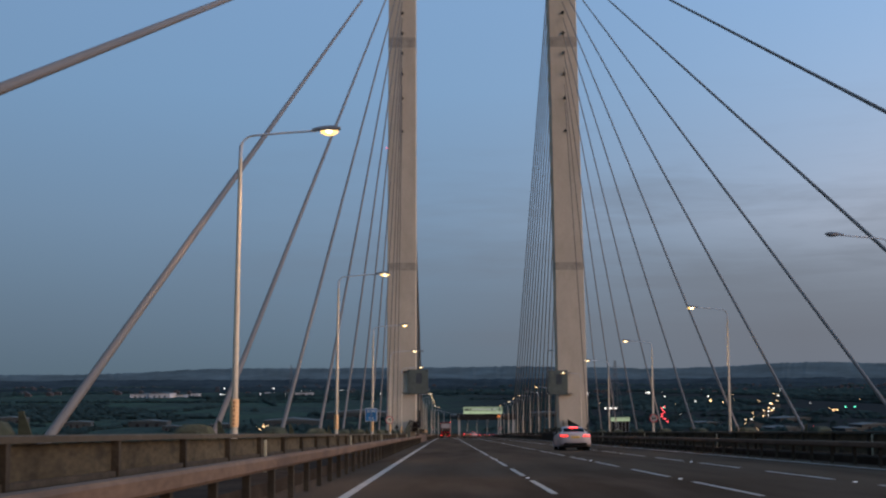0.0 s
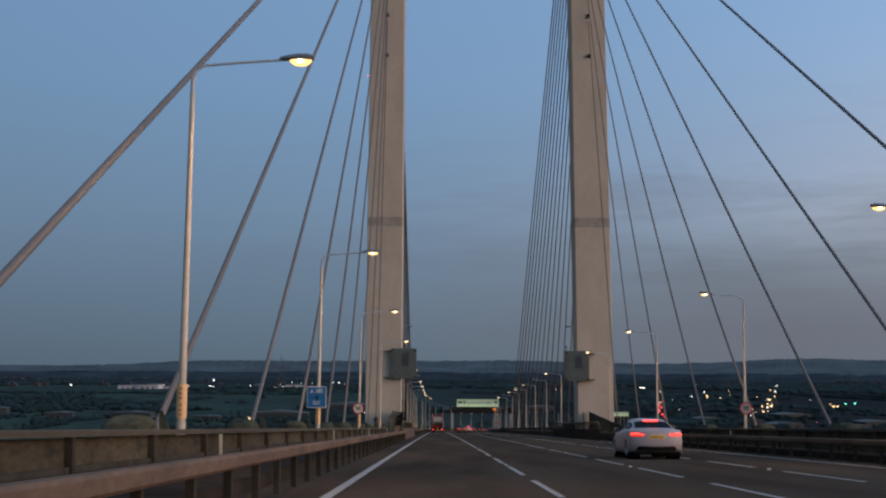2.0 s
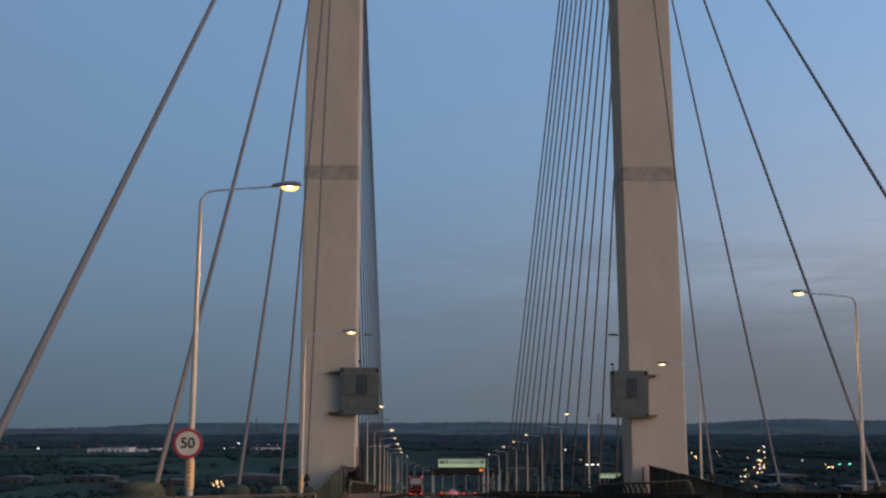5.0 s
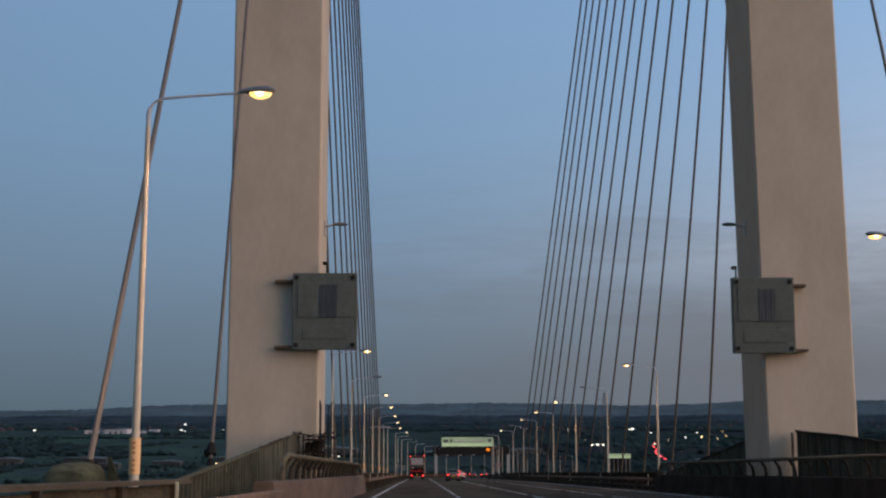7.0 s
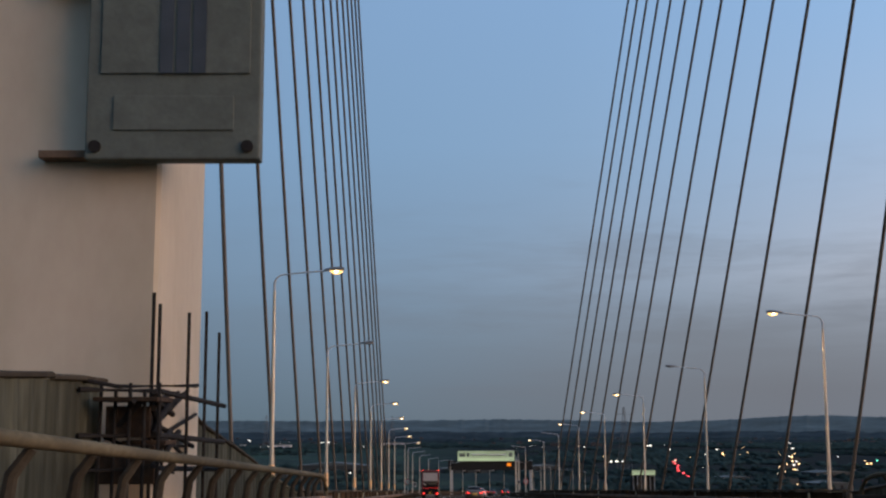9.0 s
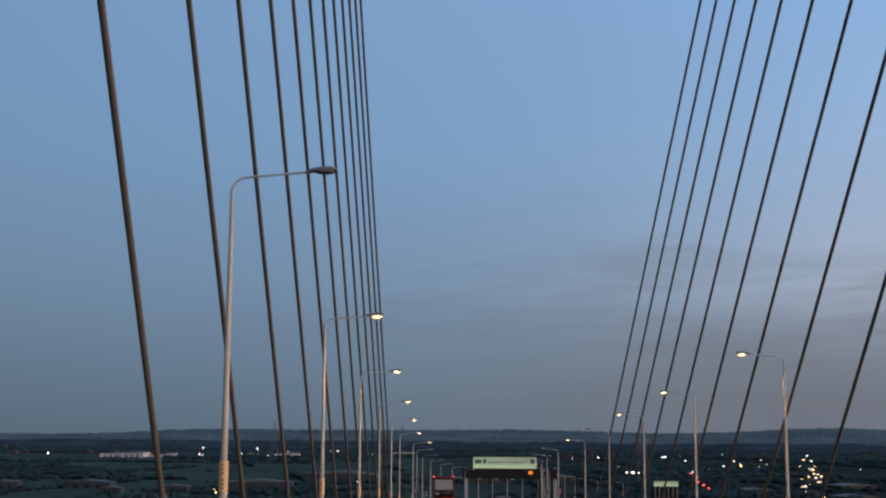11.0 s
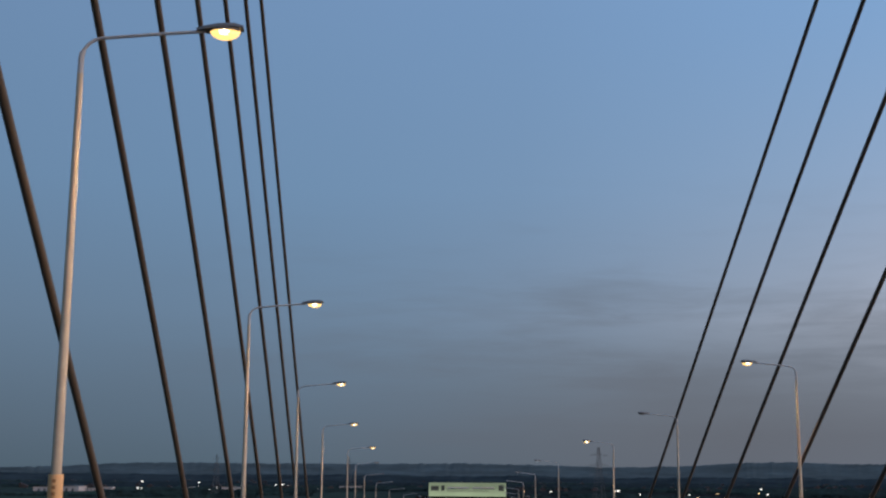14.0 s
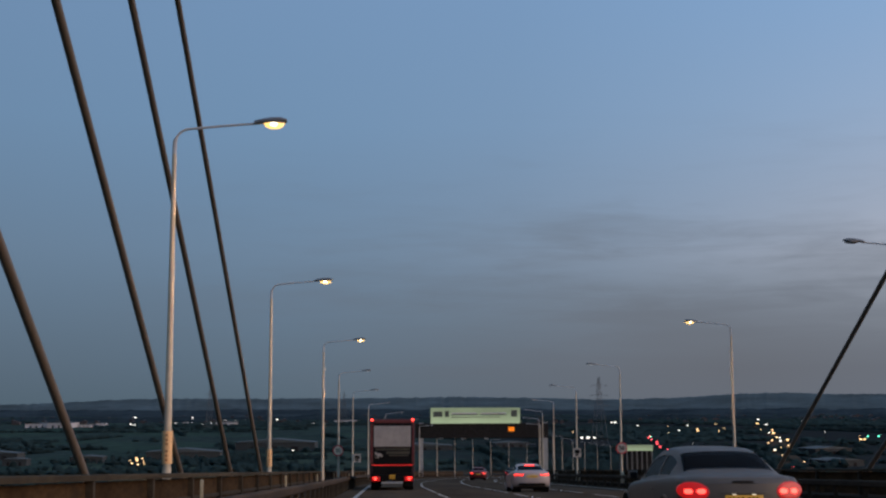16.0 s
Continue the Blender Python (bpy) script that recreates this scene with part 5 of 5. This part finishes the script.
def saloon(at, mat, label, brake=False, style="slim", length=4.67):
    t = thing("car", label, "car", "cars on the bridge", at=at)
    table = np.array(SPORT if style == "slim" else ROUND)
    k = length / table[-1, 0]
    L = length
    ys = np.unique(np.concatenate([np.arange(0, L, 0.075), np.array([0.0, 0.03, 0.06, 0.10, 0.14, 0.18, L])]))

    def smooth_column(c):
        dense = np.arange(-0.3, L + 0.3, 0.01)
        v = np.interp(dense, table[:, 0] * k, table[:, c])
        w = np.hanning(23)
        v2 = np.convolve(np.pad(v, 11, mode="edge"), w / w.sum(), mode="valid")
        return np.where(ys < 0.10, np.interp(ys, table[:, 0] * k, table[:, c]), np.interp(ys, dense, v2))
    top, belt, wide, base, roof = [smooth_column(c) for c in range(1, 6)]
    sill = np.interp(ys, [0, 0.05, 0.2, 0.8, L - 0.9, L - 0.2, L], [0.36, 0.31, 0.26, 0.20, 0.19, 0.24, 0.32])
    SUB = 3
    rings = []
    for q, y in enumerate(ys):
        w, zs, zb, wb, wt, zt = wide[q], sill[q], belt[q], base[q], roof[q], top[q]
        drop = min(0.075, 0.5 * max(zt - zb, 0.02))
        ctl = [(0.0, zs), (0.80 * w, zs), (0.955 * w, zs + 0.07), (w, zs + 0.36 * (zb - zs)), (0.992 * w, zs + 0.72 * (zb - zs)), (0.962 * w, zb - 0.025), (wb, zb + 0.012 * min(1, (zt - zb) / 0.05)),
               (0.5 * (wb + wt) + 0.018 * min(1.0, (zt - zb) / 0.3), 0.5 * (zb + zt - drop)), (wt, zt - drop), (0.86 * wt, zt - 0.36 * drop), (0.5 * wt, zt - 0.06 * drop), (0.0, zt)]
        half = []
        for n in range(len(ctl) - 1):
            p0, p1, p2, p3 = (Vector(ctl[max(n - 1, 0)]), Vector(ctl[n]), Vector(ctl[n + 1]), Vector(ctl[min(n + 2, len(ctl) - 1)]))
            for m in range(SUB):
                f = m / SUB
                half.append(0.5 * (2 * p1 + (p2 - p0) * f + (2 * p0 - 5 * p1 + 4 * p2 - p3) * f * f + (3 * p1 - p0 - 3 * p2 + p3) * f * f * f))
        half.append(Vector(ctl[-1]))
        rings.append(half)
    nv = len(rings[0])
    arch_y = (0.97 * k, 3.86 * k)

    def kind(q, v):
        """Which part of the car the cell of that station and height belongs to."""
        y, a = 0.5 * (ys[q] + ys[q + 1]) / k, v
        if style == "slim":
            r0, r1, f0, f1, w0, w1 = 0.60, 1.38, 2.02, 3.16, 2.86, 3.40
        else:
            r0, r1, f0, f1, w0, w1 = 0.72, 1.30, 1.95, 3.08, 2.78, 3.34
        if 8 * SUB + 1 <= a and r0 < y < r1:
            return "rear_window"
        if 8 * SUB + 1 <= a and w0 < y < w1:
            return "windscreen"
        if 6 * SUB + 1 <= a < 8 * SUB - 1 and top[q] - belt[q] > 0.13:
            if r0 + 0.42 < y < f0 - 0.09:
                return "rear_side_window"
            if f0 < y < f1:
                return "front_side_window"
        z = 0.5 * (rings[q][v][1] + rings[q][v + 1][1])
        if SUB <= a < 5 * SUB and any(math.hypot(y * k - c, z - 0.34) < 0.375 for c in arch_y):
            return "open"
        return "body"
    meshes = collections.defaultdict(bmesh.new)
    cache = {}

    def vert(name, side, q, v):
        key = (name, side if 0 < v < nv - 1 else 0, q, v)
        if key not in cache:
            x, z = rings[q][v]
            inset = 0.008 if name != "body" else 0.0
            cache[key] = meshes[name].verts.new(bow(side * max(0.0, x - inset), ys[q], z - 0.6 * inset, L))
        return cache[key]
    for q in range(len(ys) - 1):
        for v in range(nv - 1):
            what = kind(q, v)
            if what == "open":
                continue
            for side in (-1, 1):
                name = what if what in ("body", "rear_window", "windscreen") else what + ("_l" if side < 0 else "_r")
                vs = [vert(name, side, q, v), vert(name, side, q + 1, v), vert(name, side, q + 1, v + 1), vert(name, side, q, v + 1)]
                vs = list(dict.fromkeys(vs))
                if len(vs) > 2 and meshes[name].faces.get(vs) is None:
                    meshes[name].faces.new(vs)
    # the tail and the nose, as rows of faces across the car
    bm = meshes["body"]
    for q in (0, len(ys) - 1):
        rows = [[bm.verts.new(bow(c * rings[q][v][0], ys[q], rings[q][v][1], L)) for c in np.linspace(-1, 1, 13)] for v in range(SUB, nv - 4)]
        for a, b in zip(rows, rows[1:]):
            for n in range(12):
                bm.faces.new((a[n], a[n + 1], b[n + 1], b[n]))
    bmesh.ops.remove_doubles(bm, verts=bm.verts[:], dist=0.0015)
    body = part("body", meshes.pop("body"), mat, t, smooth=True)
    for name, m in meshes.items():
        bmesh.ops.solidify(m, geom=m.faces[:], thickness=0.006)
        part("side_window" if "side" in name else name, m, M_GLASS, t, smooth=True)

    def on_tail(name, outline, off, m, parent, lab="", depth=0.03):
        """A plate with that outline (x, z), bent to the tail."""
        bm = bmesh.new()
        cx, cz = sum(o[0] for o in outline) / len(outline), sum(o[1] for o in outline) / len(outline)
        loops = []
        for f, o in ((0.0, off), (0.2, off), (0.4, off), (0.6, off), (0.8, off), (0.94, off), (1.0, off - 0.006), (1.0, off - depth)):
            ring = []
            for x, z in outline:
                bx, by, bz = bow(cx + (x - cx) * f, 0.0, cz + (z - cz) * f, L)
                ring.append((bx, by - o, bz))
            loops.append(ring)
        vs = [[bm.verts.new(p) for p in r] for r in loops[1:]]
        n = len(outline)
        for a, b in zip(vs, vs[1:]):
            for e in range(n):
                bm.faces.new((a[e], a[(e + 1) % n], b[(e + 1) % n], b[e]))
        mid = bm.verts.new(loops[0][0])
        for e in range(n):
            bm.faces.new((vs[0][e], vs[0][(e + 1) % n], mid))
        return part(name, bm, m, parent, lab, smooth=True)

    def strip(x0, x1, z0, z1, n=6):
        xs = [x0 + (x1 - x0) * e / n for e in range(n + 1)]
        return [(x, z0) for x in xs] + [(x, z1) for x in reversed(xs)]

    def oval(cx, cz, rx, rz, n=20, p=2.6):
        pts = []
        for e in range(n):
            a = e * math.tau / n
            c, d = math.cos(a), math.sin(a)
            pts.append((cx + rx * math.copysign(abs(c) ** (2 / p), c), cz + rz * math.copysign(abs(d) ** (2 / p), d)))
        return pts
    for s in (-1, 1):
        if style == "round":
            h = on_tail("rear_lamp_housing", [(s * (0.69 + 0.21 * math.cos(a) + 0.02 * math.sin(a)), 0.80 + 0.125 * math.sin(a)) for a in [e * math.tau / 22 for e in range(22)]], 0.012, M_REDLENS, t, "red oval rear lamp cluster")
            for cx, r in ((0.585, 0.070), (0.755, 0.066)):
                on_tail("tail_light", oval(s * cx, 0.795, r * 0.85, 0.034), 0.020, M_BRAKE, h, "glowing red tail light")
        else:
            h = on_tail("rear_lamp_housing", [(s * x, z) for x, z in ((0.40, 0.795), (0.52, 0.775), (0.70, 0.775), (0.86, 0.785), (0.895, 0.83), (0.88, 0.90), (0.75, 0.905), (0.55, 0.90), (0.42, 0.885))], 0.010, M_REDLENS, t, "slim red rear lamp cluster")
            lit = M_BRAKE if brake else M_TAIL
            on_tail("tail_light", strip(s * 0.60, s * 0.875, 0.852, 0.884), 0.017, lit, h, "glowing red light bar")
            on_tail("tail_light", strip(s * 0.62, s * 0.875, 0.800, 0.816), 0.017, M_TAIL, h, "glowing red light bar")
            hook = [bow(s * x, 0, z, L) for x, z in ((0.60, 0.868), (0.56, 0.845), (0.52, 0.822), (0.47, 0.838), (0.44, 0.862))]
            part("tail_light", tube(bmesh.new(), [(x, y - 0.012, z) for x, y, z in hook], 0.014, 6), lit, h, "glowing red light bar")
        part("head_light", boxed(*sorted((s * 0.50, s * 0.70)), L - 0.36, L - 0.20, 0.60, 0.68, bevel=0.02), M_HEADWHITE, t)
        arm = part("door_mirror", boxed(*sorted((s * 0.90, s * 1.05)), 2.92 * k, 3.06 * k, 0.95, 1.08, bevel=0.035), mat, t)
        part("mirror_glass", boxed(*sorted((s * 0.925, s * 1.03)), 2.912 * k, 2.919 * k, 0.97, 1.06), M_GLASS, arm)
        for y in arch_y:
            lip = [(s * 0.925, y + 0.385 * math.cos(a), 0.34 + 0.385 * math.sin(a)) for a in [radians(-18 + 216 * e / 24) for e in range(25)]]
            part("wheel_arch", tube(bmesh.new(), lip, 0.022, 6), mat, t, smooth=True)
            liner = bmesh.new()
            bmesh.ops.create_cone(liner, cap_ends=False, segments=28, radius1=0.39, radius2=0.39, depth=0.42, matrix=Matrix.LocRotScale((s * 0.70, y, 0.345), Euler((0, radians(90), 0)), None))
            disc(liner, (s * 0.50, y, 0.345), 0.39, 0.02, "x", 28)
            part("wheel_arch_liner", liner, M_BLACK, t)
            wheel(t, s * 0.80, y)
        for y in (2.0 * k,):
            part("door_handle", boxed(*sorted((s * 0.925, s * 0.945)), y - 0.32, y - 0.14, 0.80, 0.825, bevel=0.008), mat, t)
    part("underbody", boxed(-0.70, 0.70, 0.35, L - 0.5, 0.16, 0.30), M_BLACK, t)
    if style == "slim":
        on_tail("bumper_insert", [(-0.66, 0.30), (-0.33, 0.295), (0.0, 0.295), (0.33, 0.295), (0.66, 0.30), (0.70, 0.37), (0.60, 0.455), (0.30, 0.44), (0.0, 0.44), (-0.30, 0.44), (-0.60, 0.455), (-0.70, 0.37)], 0.008, M_BLACK, t, "black lower bumper insert")
    else:
        on_tail("bumper_line", strip(-0.80, 0.80, 0.55, 0.575, 10), 0.010, M_DARK, t)
        on_tail("boot_slot", oval(0.0, 0.925, 0.16, 0.016, 16), 0.010, M_DARK, t, "dark slot under the boot edge")
    zp = 0.705 if style == "slim" else 0.62
    pl = on_tail("number_plate", strip(-0.27, 0.27, zp, zp + 0.12, 4), 0.012, M_PLATE, t, "lit yellow number plate with dark bars")
    for x0 in (-0.225, -0.165, -0.105, -0.045, 0.045, 0.105, 0.165):
        on_tail("bar", strip(x0, x0 + 0.034, zp + 0.03, zp + 0.09, 2), 0.016, M_BLACK, pl, depth=0.004)
    on_tail("plate_trim", strip(-0.34, 0.34, zp + 0.145, zp + 0.167, 6), 0.014, mat, t)
    for x0 in (-0.17, 0.11):
        on_tail("plate_lamp", strip(x0, x0 + 0.06, zp + 0.123, zp + 0.137, 2), 0.016, M_PLAMP, t, depth=0.01)
    if brake:
        zz = float(np.interp(1.36 * k, ys, top))
        part("high_brake_light", boxed(-0.25, 0.25, 1.30 * k, 1.335 * k, zz - 0.022, zz + 0.018, bevel=0.008), M_BRAKE, t, "glowing red high brake light")
    return t


def on_road(lane_x, y):
    slope = (deck_z(y + 4) - deck_z(y)) / 4
    turn = math.degrees(math.atan2(bend(y + 4) - bend(y), 4))
    return Matrix.Translation(along(lane_x, y, 0.002 - DROP)) @ Euler((math.atan(slope), 0, -radians(turn))).to_matrix().to_4x4()


saloon(on_road(2.2, -81.0), M_CARWHITE, "white saloon car braking with a lit high brake light", brake=True)
saloon(on_road(1.45, 157.0), M_CARWHITE, "white saloon car braking with a lit high brake light", brake=True)
saloon(on_road(-0.75, 112.2), M_CARSILVER, "silver-grey saloon car with round red tail lights", style="round", length=4.70)
saloon(on_road(1.7, 236.0), M_CARRED, "dark red saloon car with lit tail lights", style="round", length=4.4)
saloon(on_road(-1.7, 297.0), M_CARDARK, "dark saloon car with lit tail lights", style="round", length=4.4)
saloon(on_road(1.8, 345.0), M_CARDARK, "dark saloon car with lit tail lights", style="round", length=4.4)
saloon(on_road(5.2, 262.0), M_CARDARK, "dark saloon car with lit tail lights", style="round", length=4.4)
saloon(on_road(5.2, 330.0), M_CARSILVER, "grey saloon car with lit tail lights", style="round", length=4.4)

M_LORRY = paint("maroon_lorry_paint", (0.030, 0.004, 0.004), 0.6)
# frame redder than the body: the marker lamps' red light put into its paint
M_LORRYREDLIT = paint("redlit_lorry_frame", (0.11, 0.012, 0.010), 0.5)
M_LORRYDARK = material("dark_lorry_panel", (0.006, 0.005, 0.005), 0.5, spec=0.12, vary=0.3, scale=1.5, fine=20)
M_LORRYREFLECT = material("dull_olive_reflection", (0.050, 0.042, 0.024), 0.5, vary=0.3, scale=1.2, fine=14)
M_LORRYPALE = material("pale_lorry_panel", (0.33, 0.305, 0.285), 0.45, vary=0.12, scale=1.2, fine=12, dirt=(0.24, 0.22, 0.20), dirt_amount=0.5)


def lorry(at):
    t = thing("lorry", "tall dark maroon lorry with pale rear panel and red lights", "lorry", at=at)
    L, H, W = 11.0, 4.0, 1.26
    part("box_body", boxed(-W, W, 0.05, L, 0.62, H, bevel=0.07), M_LORRY, t)
    part("chassis", boxed(-0.45, 0.45, 0.1, L + 1.5, 0.42, 0.63), M_DARK, t)
    part("cab", boxed(-1.22, 1.22, L + 0.25, L + 2.3, 0.5, 3.2, bevel=0.12), M_LORRY, t)
    for s in (-1, 1):
        part("rear_frame", boxed(*sorted((s * (W - 0.15), s * (W - 0.01))), -0.03, 0.055, 1.42, H - 0.10, bevel=0.02), M_LORRYREDLIT, t, "corner frame with red lamplight painted in")
    part("rear_frame", boxed(-W + 0.16, W - 0.16, -0.03, 0.055, H - 0.24, H - 0.06, bevel=0.02), M_LORRYREDLIT, t, "header frame with red lamplight painted in")
    part("upper_panel", boxed(-1.05, 1.05, -0.012, 0.052, 2.42, 3.60, bevel=0.03), M_LORRYPALE, t, "pale grey upper rear panel")
    part("header_panel", boxed(-1.08, 1.08, -0.010, 0.052, 3.64, 3.74, bevel=0.01), M_LORRYDARK, t)
    part("middle_panel", boxed(-1.08, 1.08, -0.008, 0.052, 1.45, 2.37, bevel=0.02), M_LORRYDARK, t, "dark glossy middle rear panel")
    # olive strips laid on the panel as a painted reflection
    for z0, z1, x0, x1 in ((2.22, 2.33, -0.95, 1.0), (2.02, 2.16, -0.35, 1.0), (1.90, 1.97, -0.2, 0.9)):
        part("reflection_band", boxed(x0, x1, -0.013, -0.006, z0, z1), M_LORRYREFLECT, t, "dull olive painted reflection band")
    part("light_strip", boxed(-1.14, 1.14, -0.04, 0.0, 1.375, 1.41, bevel=0.008), glowing("red_light_strip", (1.0, 0.03, 0.025), 0.9, base=(0.4, 0.01, 0.01)), t, "thin glowing red strip")
    part("lower_panel", boxed(-1.10, 1.10, -0.008, 0.052, 0.92, 1.35, bevel=0.02), M_LORRYDARK, t)
    part("tail_board", boxed(-1.20, 1.20, -0.02, 0.06, 0.48, 0.90, bevel=0.03), M_LORRYDARK, t)
    for x0, x1, z0, z1 in ((-1.00, -0.86, 1.98, 2.12), (-0.88, -0.66, 1.88, 2.06), (-0.96, -0.74, 1.80, 1.86), (-0.66, -0.56, 1.86, 2.0)):
        part("label_bar", boxed(x0, x1, -0.014, -0.006, z0, z1), M_LORRYPALE, t, "pale lettering bar")
    for s in (-1, 1):
        lamp = part("tail_cluster", boxed(*sorted((s * 0.70, s * 1.16)), -0.04, 0.06, 0.50, 0.76, bevel=0.03), M_REDLENS, t)
        part("tail_light", disc(bmesh.new(), (s * 0.95, -0.05, 0.64), 0.075, 0.03, "y", 20), M_BRAKE, lamp, "glowing red tail light")
        part("tail_light", disc(bmesh.new(), (s * 1.07, -0.05, 0.70), 0.05, 0.03, "y", 16), M_TAIL, lamp, "glowing red tail light")
        part("marker_light", disc(bmesh.new(), (s * 1.16, -0.02, 3.94), 0.07, 0.12, "y", 16), M_BRAKE, t, "glowing red top marker light")
        part("mud_flap", boxed(*sorted((s * 0.62, s * 1.20)), 0.55, 0.58, 0.20, 0.60), M_BLACK, t)
        part("door_hinge_rail", tube(bmesh.new(), [(s * 1.09, -0.02, 1.5), (s * 1.09, -0.02, 3.6)], 0.018, 6), M_LORRYDARK, t)
        for y in (1.3, 2.6, 10.4, 12.1):
            tw = part("wheel", disc(bmesh.new(), (s * 0.97, y, 0.5), 0.5, 0.48, "x", 28), M_TYRE, t)
            part("rim", disc(bmesh.new(), (s * 1.215, y, 0.5), 0.28, 0.02, "x", 20), M_RIM, tw)
        part("side_rail", boxed(*sorted((s * 1.12, s * 1.18)), 3.5, 9.4, 0.40, 0.61), M_DARK, t)
    part("bumper", boxed(-0.62, 0.62, -0.03, 0.10, 0.36, 0.47, bevel=0.02), M_GALV, t, "dull steel underrun bar")
    pl = part("number_plate", boxed(-0.15, 0.15, -0.035, -0.015, 0.62, 0.86, bevel=0.004), M_PLATE, t, "lit yellow number plate with dark bars")
    for z in (0.66, 0.76):
        part("bar", boxed(-0.11, 0.11, -0.039, -0.034, z, z + 0.05), M_BLACK, pl)


M_LORRY.node_tree.nodes["Principled BSDF"].inputs["Coat Weight"].default_value = 0.05
lorry(on_road(-5.45, 166.0))
